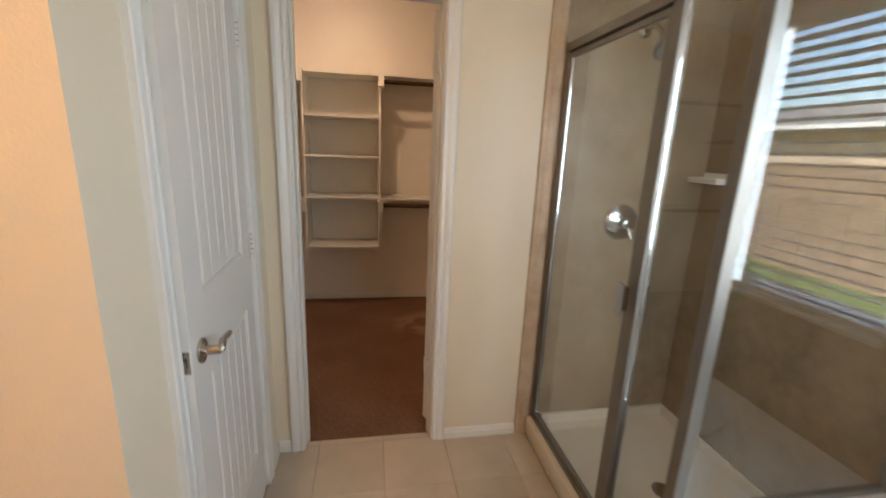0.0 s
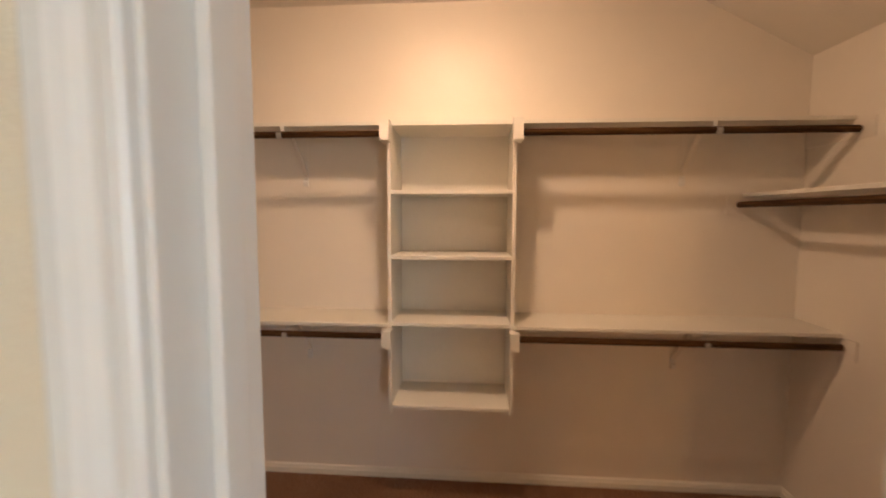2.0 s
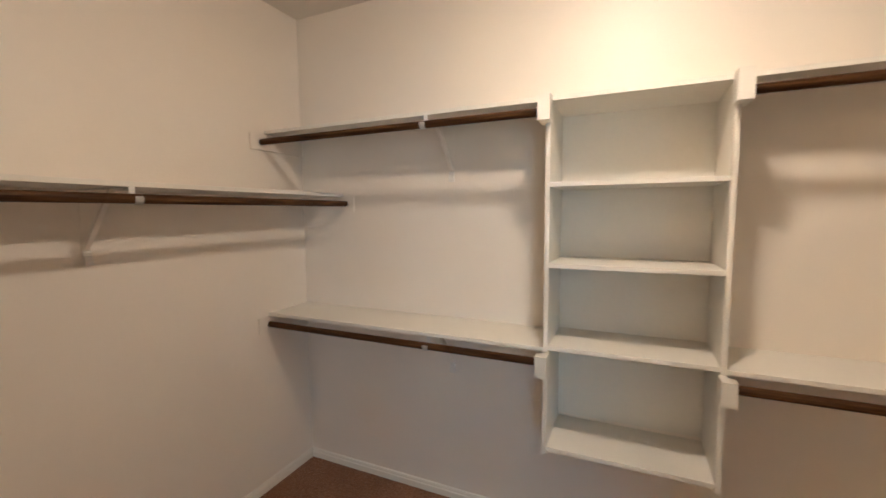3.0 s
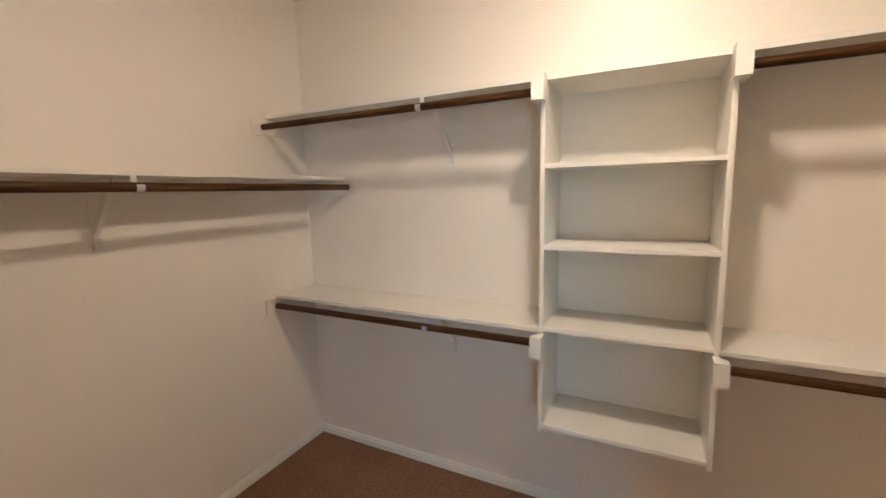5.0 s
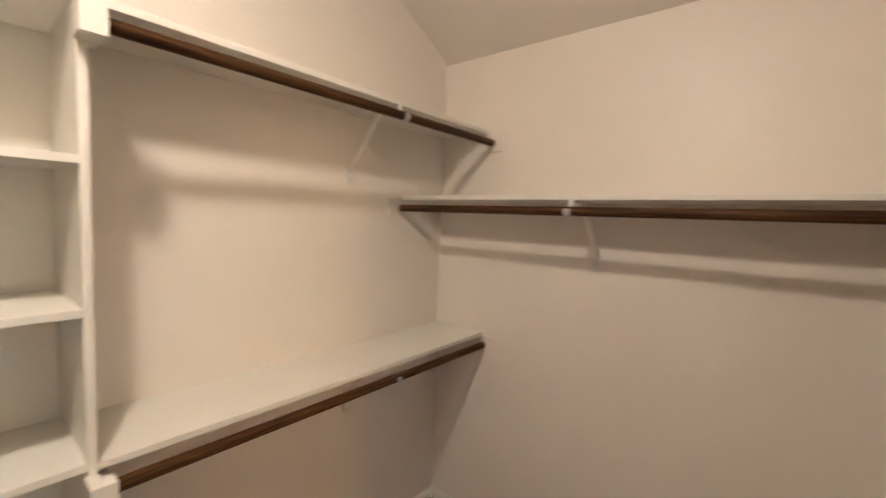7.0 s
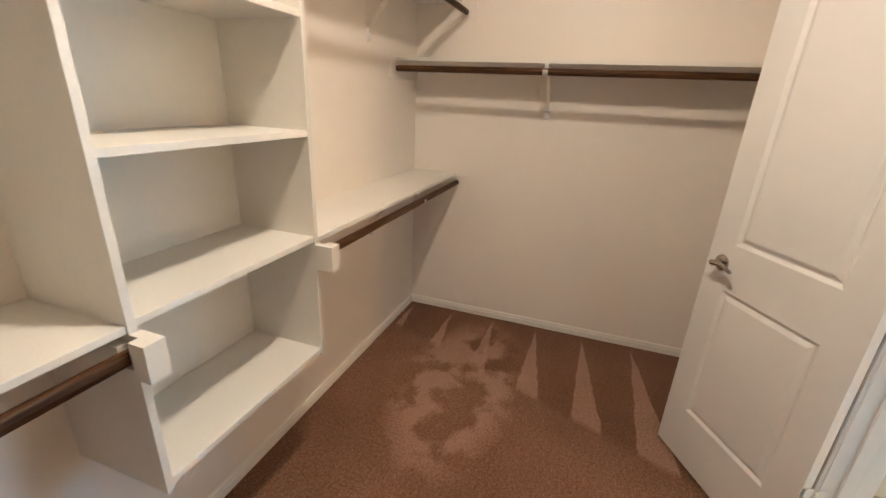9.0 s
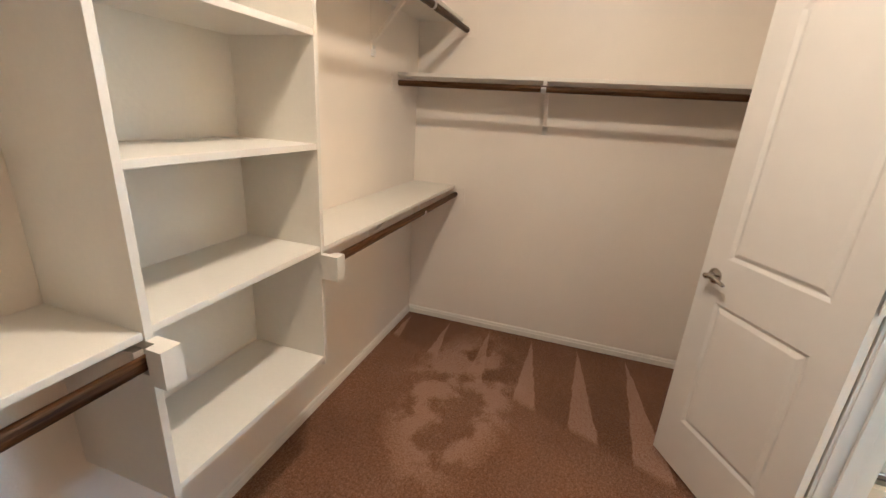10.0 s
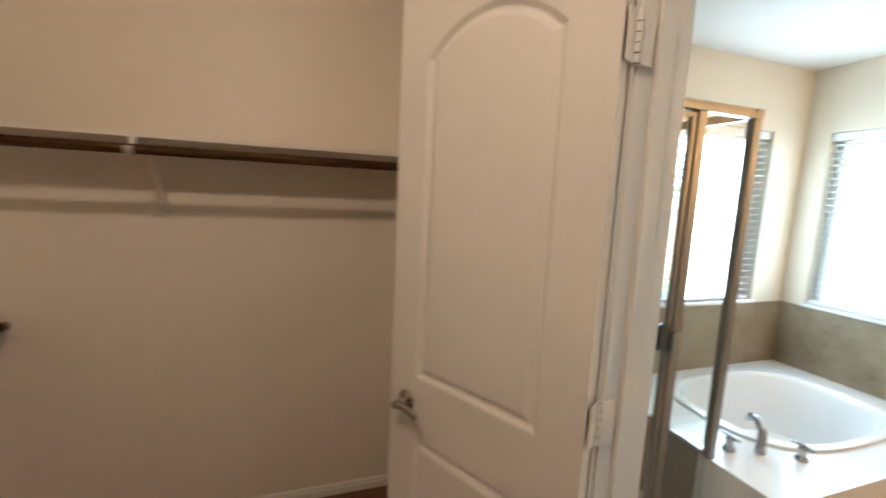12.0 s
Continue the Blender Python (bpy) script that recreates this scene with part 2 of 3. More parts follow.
def prism(bm, points, axis, a, b, m=None):
    """Extrude a closed outline along an axis: x takes (y, z), y takes (x, z), z takes (x, y)."""
    def put(p, t):
        q = {"x": (t, p[0], p[1]), "y": (p[0], t, p[1]), "z": (p[0], p[1], t)}[axis]
        return (m @ Vector(q)) if m is not None else q
    lo = [bm.verts.new(put(p, a)) for p in points]
    hi = [bm.verts.new(put(p, b)) for p in points]
    n = len(points)
    bm.faces.new(lo)
    bm.faces.new(hi[::-1])
    for i in range(n):
        bm.faces.new((lo[i], hi[i], hi[(i + 1) % n], lo[(i + 1) % n]))


def tube(bm, path, radius, sides=12, flat=1.0):
    """A round bar along a path; radius is one number or one for each point."""
    path = [Vector(p) for p in path]
    rs = radius if isinstance(radius, (list, tuple)) else [radius] * len(path)
    rings = []
    ref = None
    for i, p in enumerate(path):
        d = (path[min(i + 1, len(path) - 1)] - path[max(i - 1, 0)]).normalized()
        if ref is None:
            ref = d.orthogonal().normalized()
        u = (ref - d * ref.dot(d)).normalized()
        w = d.cross(u)
        ref = u
        rings.append([bm.verts.new(p + (u * math.cos(2 * math.pi * k / sides) * flat + w * math.sin(2 * math.pi * k / sides)) * rs[i]) for k in range(sides)])
    for r0, r1 in zip(rings, rings[1:]):
        for k in range(sides):
            bm.faces.new((r0[k], r0[(k + 1) % sides], r1[(k + 1) % sides], r1[k]))
    bm.faces.new(rings[0][::-1])
    bm.faces.new(rings[-1])


def lathe(bm, profile, m, sides=28):
    """Turn (radius, height) about the z axis of m."""
    rings = []
    for r, h in profile:
        rings.append([bm.verts.new(m @ Vector((r * math.cos(2 * math.pi * k / sides), r * math.sin(2 * math.pi * k / sides), h))) for k in range(sides)])
    for r0, r1 in zip(rings, rings[1:]):
        for k in range(sides):
            bm.faces.new((r0[k], r0[(k + 1) % sides], r1[(k + 1) % sides], r1[k]))
    bm.faces.new(rings[0][::-1])
    bm.faces.new(rings[-1])


def finish(bm, name, material, smooth=False):
    bmesh.ops.recalc_face_normals(bm, faces=bm.faces)
    me = bpy.data.meshes.new(name)
    bm.to_mesh(me)
    bm.free()
    me.materials.append(material)
    if smooth:
        me.polygons.foreach_set("use_smooth", [True] * len(me.polygons))
        me.set_sharp_from_angle(angle=radians(35))
    return me


def part(name, bm, material, parent, label="", smooth=False):
    ob = new(name, finish(bm, name, material, smooth))
    ob.parent = parent
    if label:
        ob["label"] = label
    return ob


def thing(name, bm, material, label, category, group="", kind="", smooth=False):
    return tagged(new(name, finish(bm, name, material, smooth)), label, category, group, kind)


def empty(name, m, label, category, group="", kind=""):
    ob = new(name)
    ob.empty_display_size = 0.05
    ob.matrix_world = m
    return tagged(ob, label, category, group, kind)


def fresh():
    return bmesh.new()


def boxed(*spec, bevel=0.0, m=None):
    bm = fresh()
    box(bm, *spec, bevel=bevel, m=m)
    return bm


# ---- plan ----
XL, XR, YB = -1.805, 1.847, 3.0          # closet side walls and back wall
YF, YS = 1.0535, 0.935                    # the wall with the closet door: closet face, bath face
DL, DR, DH = -0.062, 0.542, 2.022        # its opening
CEIL_Z, EAVE_Z, CREASE_X = 2.685, 2.360, 1.235
BATH_X0, BATH_Y0, BATH_Z = -2.4, -1.6, 2.44
WC_X, WC_Y = -0.190, -0.138               # left partition, its free end
WIN_Y0, WIN_Y1, WIN_Z0, WIN_Z1 = -1.30, -0.13, 0.875, 2.02
WIN_X0, WIN_X1 = 0.90, 1.70              # second window, assumed in the south wall to add daylight

# ---- walls, floors, ceilings ----
thing("wall_north", boxed(XL - 0.12, XR + 0.15, YB, YB + 0.12, -0.1, 2.9), CLOSET_WALL, "pale beige painted closet back wall", "wall", kind="structure")
thing("wall_west", boxed(XL - 0.12, XL, YF, YB, -0.1, 2.9), CLOSET_WALL, "pale beige painted closet side wall", "wall", kind="structure")
bm = fresh()
box(bm, XR, XR + 0.15, YF, YB, -0.1, 2.9)
thing("wall_east", bm, CLOSET_WALL, "pale beige painted closet side wall under the sloped ceiling", "wall", kind="structure")
bm = fresh()
box(bm, BATH_X0, DL - 0.018, YS, YF, -0.1, 2.9)
box(bm, DR + 0.018, XR + 0.15, YS, YF, -0.1, 2.9)
box(bm, DL - 0.018, DR + 0.018, YS, YF, DH + 0.018, 2.9)
between = thing("wall_between", bm, WALL, "beige painted partition between bathroom and closet", "wall", kind="structure")
between.data.materials.append(CLOSET_WALL)
for face in between.data.polygons:
    face.material_index = 1 if face.normal.y > 0.5 else 0
bm = fresh()
box(bm, XR, XR + 0.15, BATH_Y0, WIN_Y0, -0.1, 2.9)
box(bm, XR, XR + 0.15, WIN_Y1, YS, -0.1, 2.9)
box(bm, XR, XR + 0.15, WIN_Y0, WIN_Y1, -0.1, WIN_Z0)
box(bm, XR, XR + 0.15, WIN_Y0, WIN_Y1, WIN_Z1, 2.9)
thing("wall_window", bm, WALL, "beige painted outer wall with the bathroom window", "wall", kind="structure")
bm = fresh()
box(bm, BATH_X0 - 0.12, WIN_X0, BATH_Y0 - 0.15, BATH_Y0, -0.1, 2.9)
box(bm, WIN_X1, XR + 0.15, BATH_Y0 - 0.15, BATH_Y0, -0.1, 2.9)
box(bm, WIN_X0, WIN_X1, BATH_Y0 - 0.15, BATH_Y0, -0.1, WIN_Z0)
box(bm, WIN_X0, WIN_X1, BATH_Y0 - 0.15, BATH_Y0, WIN_Z1, 2.9)
thing("wall_bath_south", bm, WALL, "beige painted outer wall at the end of the tub", "wall", kind="structure")
thing("wall_bath_west", boxed(BATH_X0 - 0.12, BATH_X0, BATH_Y0, YF, -0.1, 2.9), WALL, "beige painted bathroom wall", "wall", kind="structure")
WD0, WD1 = 0.100, 0.728                  # opening of the closed door in the partition
bm = fresh()
box(bm, WC_X - 0.115, WC_X, WC_Y, WD0 - 0.018, -0.0, BATH_Z)
box(bm, WC_X - 0.115, WC_X, WD1 + 0.018, YS, -0.0, BATH_Z)
box(bm, WC_X - 0.115, WC_X, WD0 - 0.018, WD1 + 0.018, DH + 0.018, BATH_Z)
box(bm, BATH_X0, WC_X - 0.115, WC_Y, WC_Y + 0.115, 0, BATH_Z)
thing("wall_partition", bm, WALL, "beige painted partition with a free outer corner", "wall", kind="structure")
bm = fresh()
prism(bm, [(XL, CEIL_Z), (CREASE_X, CEIL_Z), (XR, EAVE_Z), (XR, 2.9), (XL, 2.9)], "y", YF, YB)
thing("ceiling", bm, CEIL, "beige textured closet ceiling, sloped along one side", "ceiling", kind="structure")
thing("ceiling_bath", boxed(BATH_X0, XR, BATH_Y0, YS, BATH_Z, BATH_Z + 0.1), CEIL, "pale bathroom ceiling", "ceiling", kind="structure")
bm = fresh()
box(bm, XL, XR, YF, YB, -0.1, 0.0)
box(bm, DL, DR, YS + 0.055, YF, -0.1, 0.0)
thing("floor", bm, CARPET, "brown cut-pile carpet with vacuum marks", "carpet", kind="structure")
floor_bath = thing("floor_bath", boxed(BATH_X0, XR, BATH_Y0, YS + 0.055, -0.12, -0.006), GROUT, "beige square floor tiles with grey grout", "floor", kind="structure")


# ---- trim ----
CASING = [(0.0, 0.0), (0.0, 0.009), (0.004, 0.012), (0.012, 0.0125), (0.016, 0.010), (0.022, 0.010), (0.030, 0.014), (0.040, 0.0175), (0.053, 0.0175), (0.057, 0.015), (0.057, 0.0)]


def casing_set(owner, m, width, height):
    """Door casing on the wall plane y=0 of m, standing out to -y, opening from x=0 to width."""
    for side in (0, 1, 2):
        bm = fresh()
        a, b = [], []
        for u, d in CASING:
            u2 = u + 0.005
            if side == 0:
                pa, pb = (-u2, -d, 0.0), (-u2, -d, height + u2)
            elif side == 1:
                pa, pb = (width + u2, -d, 0.0), (width + u2, -d, height + u2)
            else:
                pa, pb = (-u2, -d, height + u2), (width + u2, -d, height + u2)
            a.append(bm.verts.new(m @ Vector(pa)))
            b.append(bm.verts.new(m @ Vector(pb)))
        n = len(a)
        bm.faces.new(a)
        bm.faces.new(b[::-1])
        for i in range(n):
            bm.faces.new((a[i], b[i], b[(i + 1) % n], a[(i + 1) % n]))
        part("casing", bm, TRIM, owner)


def lining(owner, m, width, height, depth, stop):
    """Jamb lining of an opening that runs from y=0 to depth in m, with its stop."""
    for spec in ((-0.018, 0.0, 0, depth, 0, height + 0.018), (width, width + 0.018, 0, depth, 0, height + 0.018), (0, width, 0, depth, height, height + 0.018)):
        part("jamb", boxed(*spec, bevel=0.0015, m=m), TRIM, owner)
    for spec in ((0.0, 0.011, stop[0], stop[1], 0, height), (width - 0.011, width, stop[0], stop[1], 0, height), (0.011, width - 0.011, stop[0], stop[1], height - 0.011, height)):
        part("door_stop", boxed(*spec, bevel=0.002, m=m), TRIM, owner)


closet_frame = empty("door_frame", pose(0, 0, 0), "white painted door frame of the closet doorway", "door frame", kind="structure")
mf = pose(DL, YS, 0)
lining(closet_frame, mf, DR - DL, DH, YF - YS, (0.045, 0.079))
casing_set(closet_frame, mf, DR - DL, DH)
casing_set(closet_frame, pose(DR, YF, 0, 0, 0, 180), DR - DL, DH)
wc_frame = empty("door_frame", pose(0, 0, 0), "white painted door frame round the closed plank door", "door frame", kind="structure")
mw = pose(WC_X, WD0, 0, 0, 0, 90)        # x runs along +y, y runs along -x
lining(wc_frame, mw, WD1 - WD0, DH, 0.115, (0.040, 0.075))
casing_set(wc_frame, mw, WD1 - WD0, DH)

BASE = [(0.0, 0.0), (0.012, 0.0), (0.012, 0.033), (0.0085, 0.038), (0.0085, 0.045), (0.005, 0.053), (0.0, 0.056)]


def baseboard(p, q):
    """Baseboard along a wall from p to q; the room lies on the left of that way."""
    p, q = Vector((*p, 0)), Vector((*q, 0))
    d = (q - p).normalized()
    ang = math.degrees(math.atan2(d.y, d.x))
    bm = fresh()
    prism(bm, BASE, "x", 0, (q - p).length, m=pose(p.x, p.y, 0.0, 0, 0, ang))
    return thing("baseboard", bm, SHELF, "white painted moulded baseboard", "baseboard", kind="structure")


baseboard((XR - 0.012, YB), (XL + 0.012, YB))
baseboard((XL, YB), (XL, YF))
baseboard((XR, YF), (XR, YB))
baseboard((XL + 0.012, YF), (DL - 0.064, YF))
baseboard((DR + 0.064, YF), (XR - 0.012, YF))
baseboard((0.985, YS), (DR + 0.064, YS))
baseboard((DL - 0.064, YS), (WC_X + 0.012, YS))
baseboard((WC_X, YS), (WC_X, WD1 + 0.064))
baseboard((WC_X, WD0 - 0.064), (WC_X, WC_Y))

# ---- closet: shelving ----
TX0, TX1, TY = -0.290, 0.333, 2.693      # tower sides and front
UP_Z, LOW_Z = 1.992, 1.004           # tops of the tower and of the lower shelves
T = 0.018
SHELF_Y, ROD_Y = 2.698, 2.686
UP_SHELF, SIDE_SHELF, UP_Y = 2.000, 1.665, 2.722   # tops of the upper and side shelves, front of the upper ones
tower = empty("shelf_tower", pose((TX0 + TX1) / 2, YB, 0.554), "white painted open shelf tower fixed to the wall", "shelf unit")
inv = tower.matrix_world.inverted()


def local(bm):
    bm.transform(inv)
    return bm


for x in (TX0, TX1 - T):
    part("side_panel", local(boxed(x, x + T, TY, YB, 0.554, UP_Z + 0.004, bevel=0.0015)), SHELF, tower)
for z, t in ((UP_Z, T), (1.666, T), (1.347, T), (1.012, T), (0.586, T)):
    part("shelf", local(boxed(TX0 + T, TX1 - T, TY + 0.002, YB - 0.004, z - t, z, bevel=0.0015)), SHELF, tower)
part("back_panel", local(boxed(TX0 + T, TX1 - T, YB - 0.004, YB - 0.0005, 0.60, UP_Z - T)), SHELF, tower)
for x, s in ((TX0, -1), (TX1, 1)):
    for za, zb in ((1.893, 1.991), (0.899, 0.985)):
        bm = fresh()
        # block in front of the side panel, with a cradle on its outer side that takes the rod end
        lo, hi = (x - 0.021, x) if s < 0 else (x, x + 0.021)
        zm, zr = za + 0.024, zb - 0.020
        ya, yb, yc, yd = 2.626, ROD_Y - 0.018, ROD_Y + 0.018, TY + 0.045
        prism(bm, [(ya, za), (yd, za), (yd, zr), (yc, zr), (yc, zm), (yb, zm), (yb, zb), (ya, zb)], "x", lo, hi)
        box(bm, *((x, x + 0.024) if s < 0 else (x - 0.024, x)), ya, TY - 0.0005, za, zb)
        part("rod_block", local(bm), SHELF, tower)


def long_shelf(label, x0, x1, y0, y1, z):
    return thing("shelf", boxed(x0, x1, y0, y1, z - T, z, bevel=0.002), SHELF, label, "shelf", "wall shelves of the closet")


long_shelf("long white upper shelf above a dark clothes rod", XL, TX0, UP_Y, YB, UP_SHELF)
long_shelf("long white upper shelf above a dark clothes rod", TX1, XR, UP_Y, YB, UP_SHELF)
long_shelf("long white lower shelf above a dark clothes rod", XL, TX0, SHELF_Y, YB, LOW_Z)
long_shelf("long white lower shelf above a dark clothes rod", TX1, XR, SHELF_Y, YB, LOW_Z)
LSX, RSX = XL + 0.300, XR - 0.300
long_shelf("white shelf along the side wall, over a rod", XL, LSX, YF, YB, SIDE_SHELF)
long_shelf("white shelf along the side wall, behind the open door", RSX, XR, YF, YB, SIDE_SHELF)


def rod(label, p, q, r=0.0165):
    bm = fresh()
    p, q = Vector(p), Vector(q)
    d = (q - p).normalized()
    tube(bm, [p, p + d * 0.002, q - d * 0.002, q], [r - 0.002, r, r, r - 0.002], 20)
    return thing("clothes_rod", bm, WOOD_X if abs(d.x) > 0.5 else WOOD_Y, label, "clothes rod", "clothes rods of the closet", smooth=True)


RU, RL, RS = 1.934, 0.944, 1.606
rod("dark brown stained wooden clothes rod under the shelf", (XL + 0.019, ROD_Y, RU), (TX0 - 0.001, ROD_Y, RU))
rod("dark brown stained wooden clothes rod under the shelf", (TX1 + 0.001, ROD_Y, RU), (XR - 0.019, ROD_Y, RU))
rod("dark brown stained wooden clothes rod under the shelf", (XL + 0.019, ROD_Y, RL), (TX0 - 0.001, ROD_Y, RL))
rod("dark brown stained wooden clothes rod under the shelf", (TX1 + 0.001, ROD_Y, RL), (XR - 0.019, ROD_Y, RL))
LRX, RRX = XL + 0.333, XR - 0.326
rod("dark brown stained wooden clothes rod along the side wall", (LRX, YF + 0.02, RS), (LRX, YB - 0.02, RS))
rod("dark brown stained wooden clothes rod along the side wall", (RRX, YF + 0.02, RS), (RRX, YB - 0.02, RS))


def cleat(label, ends, wall, out, z0, z1):
    """Thin painted board on a wall under a shelf end, square at its free end."""
    (a, b), axis = sorted(ends), wall[0]
    lo, hi = sorted((wall[1], wall[1] + 0.007 * out))
    spec = (lo, hi, a, b, z0, z1) if axis == "x" else (a, b, lo, hi, z0, z1)
    return thing("cleat", boxed(*spec), CLOSET_WALL, label, "cleat", "cleats under the closet shelves")


CL = "painted wooden cleat that holds shelf and rod end"
for z0, z1 in ((1.893, UP_SHELF - T - 0.0005), (0.893, LOW_Z - T - 0.0005)):
    for wall, out in ((XL, 1), (XR, -1)):
        cleat(CL, (2.626, YB - 0.0005), ("x", wall), out, z0, z1)
for wall, out in ((YB, -1), (YF, 1)):
    cleat(CL, (XL + 0.0005, LRX + 0.045), ("y", wall), out, 1.560, SIDE_SHELF - T - 0.0005)
    cleat(CL, (RRX - 0.058, XR - 0.0005), ("y", wall), out, 1.560, SIDE_SHELF - T - 0.0005)


def bracket(reach, depth, drop=0.027, foot_z=-0.285):
    """Pressed steel bracket on the wall plane y=0, standing out to -y, top at z=0, the rod at -reach."""
    ob = empty("rod_bracket", pose(0, 0, 0), "white steel shelf and rod bracket under the shelf", "bracket", "rod brackets of the closet")
    bm = fresh()
    box(bm, -0.011, 0.011, -0.003, 0.0, foot_z, 0.0, bevel=0.001)
    foot = fresh()
    prism(foot, [(-0.0035, foot_z - 0.004), (-0.020, foot_z - 0.002), (-0.020, foot_z + 0.020), (-0.012, foot_z + 0.030), (-0.016, foot_z + 0.044), (-0.0035, foot_z + 0.050)], "x", -0.013, 0.013)
    part("wall_plate", bm, CLOSET_WALL, ob)
    part("foot", foot, TRIM, ob)
    part("shelf_arm", boxed(-0.011, 0.011, -reach + 0.024, -0.003, -0.004, -0.0005, bevel=0.001), TRIM, ob)
    bm = fresh()
    prism(bm, [(-0.0035, foot_z + 0.045), (-0.0035, foot_z + 0.066), (-0.185, -0.0045), (-0.205, -0.0045)], "x", -0.0085, 0.0085)
    part("strut", bm, CLOSET_WALL, ob)
    part("tab", boxed(-0.010, 0.010, -reach + 0.021, -reach + 0.0235, -drop + 0.004, -0.0005, bevel=0.001), TRIM, ob)
    bm = fresh()
    pts = [(0, -reach + 0.022, -drop + 0.014)] + [(0, -reach + 0.0205 * math.cos(a), -drop + 0.0205 * math.sin(a)) for a in [math.radians(v) for v in (20, 0, -30, -60, -90, -120, -150, -180, -205)]]
    ring = []
    for p in pts:
        ring.append((bm.verts.new((-0.013, p[1], p[2])), bm.verts.new((0.013, p[1], p[2]))))
    for a, b in zip(ring, ring[1:]):
        bm.faces.new((a[0], a[1], b[1], b[0]))
    bmesh.ops.solidify(bm, geom=bm.faces[:], thickness=0.0025)
    part("hook", bm, TRIM, ob)
    return ob


for z, drop, foot_z in ((UP_SHELF - T, UP_SHELF - T - RU, -0.273), (LOW_Z - T, LOW_Z - T - RL, -0.273)):
    br = bracket(YB - ROD_Y, YB - SHELF_Y, drop, foot_z)
    br.matrix_world = pose(-0.815, YB, z)
    copy_thing(br, pose(1.229, YB, z))
brs = bracket(XR - RRX, XR - RSX, SIDE_SHELF - T - RS, -0.273)
brs.matrix_world = pose(XR, 2.160, SIDE_SHELF - T, 0, 0, -90)
brl = bracket(LRX - XL, LSX - XL, SIDE_SHELF - T - RS, -0.273)
brl.matrix_world = pose(XL, 1.878, SIDE_SHELF - T, 0, 0, 90)

# ---- doors ----
def outline(x0, x1, z0, z1, rise, d, n=14):
    """Panel outline inset by d: bottom corners, then the top, arched by rise over z1 at its ends."""
    if rise <= 0:
        top = [(x1 - d + (x0 - x1 + 2 * d) * i / n, z1 - d) for i in range(n + 1)]
    else:
        half = (x1 - x0) / 2
        r = (half * half + rise * rise) / (2 * rise)
        cx, cz = (x0 + x1) / 2, z1 + rise - r
        rr, h = r - d, half - d
        a = math.asin(h / rr)
        top = [(cx + rr * math.sin(a - 2 * a * i / n), cz + rr * math.cos(a - 2 * a * i / n)) for i in range(n + 1)]
    return [(x0 + d, z0 + d), (x1 - d, z0 + d)] + top


PROFILE = [(0.0, 0.0), (0.003, 0.0012), (0.013, 0.0080), (0.017, 0.0085), (0.021, 0.0065), (0.032, 0.0012), (0.036, 0.0005)]


def panel_side(bm, width, height, y, out, panels, profile):
    """One face of a moulded door at depth y; out is -1 or 1, the way it looks."""
    loops = []
    rect = [bm.verts.new((x, y, z)) for x, z in ((0, 0), (width, 0), (width, height), (0, height))]
    edges = [bm.edges.new((rect[i], rect[(i + 1) % 4])) for i in range(4)]
    for x0, x1, z0, z1, rise in panels:
        rings = []
        for d, depth in profile:
            rings.append([bm.verts.new((x, y - out * depth, z)) for x, z in outline(x0, x1, z0, z1, rise, d)])
        n = len(rings[0])
        edges += [bm.edges.new((rings[0][i], rings[0][(i + 1) % n])) for i in range(n)]
        for r0, r1 in zip(rings, rings[1:]):
            for i in range(n):
                bm.faces.new((r0[i], r0[(i + 1) % n], r1[(i + 1) % n], r1[i]))
        bm.faces.new(rings[-1])
    bmesh.ops.triangle_fill(bm, edges=edges, use_beauty=True)
    return rect


def slab(width, height, thick, panels, profile_front, profile_back):
    bm = fresh()
    f = panel_side(bm, width, height, 0.0, -1, panels, profile_front)
    b = panel_side(bm, width, height, thick, 1, panels, profile_back)
    for i in range(4):
        bm.faces.new((f[i], f[(i + 1) % 4], b[(i + 1) % 4], b[i]))
    return bm


def lever(parent, m, sign, lift=0.0):
    """Lever on a round rose; the face looks to -y of m, the lever runs to sign x."""
    bm = fresh()
    lathe(bm, [(0.0295, 0.0), (0.0315, 0.003), (0.030, 0.007), (0.022, 0.011), (0.013, 0.014), (0.0115, 0.040), (0.0105, 0.046)], m @ pose(0, 0, 0, 90, 0, 0))
    rose = part("rose", bm, NICKEL, parent, smooth=True)
    bm = fresh()
    pts, rad = [], []
    for i in range(15):
        u = i / 14
        pts.append(m @ Vector((sign * (-0.010 + 0.100 * u), -0.047 + 0.016 * math.sin(u * 3.0) * u, 0.006 * math.sin(u * math.pi * 1.7) + lift * u * u)))
        rad.append(0.0105 - 0.0035 * u if i not in (0, 14) else 0.005)
    tube(bm, pts, rad, 12)
    part("lever", bm, NICKEL, rose, smooth=True)


def hinge(parent, m):
    bm = fresh()
    for i in range(5):
        z = -0.045 + i * 0.018
        tube(bm, [m @ Vector((0, 0, z + 0.0012)), m @ Vector((0, 0, z + 0.0168))], 0.0068, 12)
    tube(bm, [m @ Vector((0, 0, -0.049)), m @ Vector((0, 0, -0.0455))], [0.003, 0.005], 10)
    tube(bm, [m @ Vector((0, 0, 0.0455)), m @ Vector((0, 0, 0.049))], [0.005, 0.003], 10)
    h = part("hinge", bm, HINGE, parent, smooth=True)
    # near-black pin: the shade in the knuckle gaps is put into its colour
    bm = fresh()
    tube(bm, [m @ Vector((0, 0, -0.044)), m @ Vector((0, 0, 0.044))], 0.0048, 10)
    part("pin", bm, DARK, h, smooth=True)
    return h


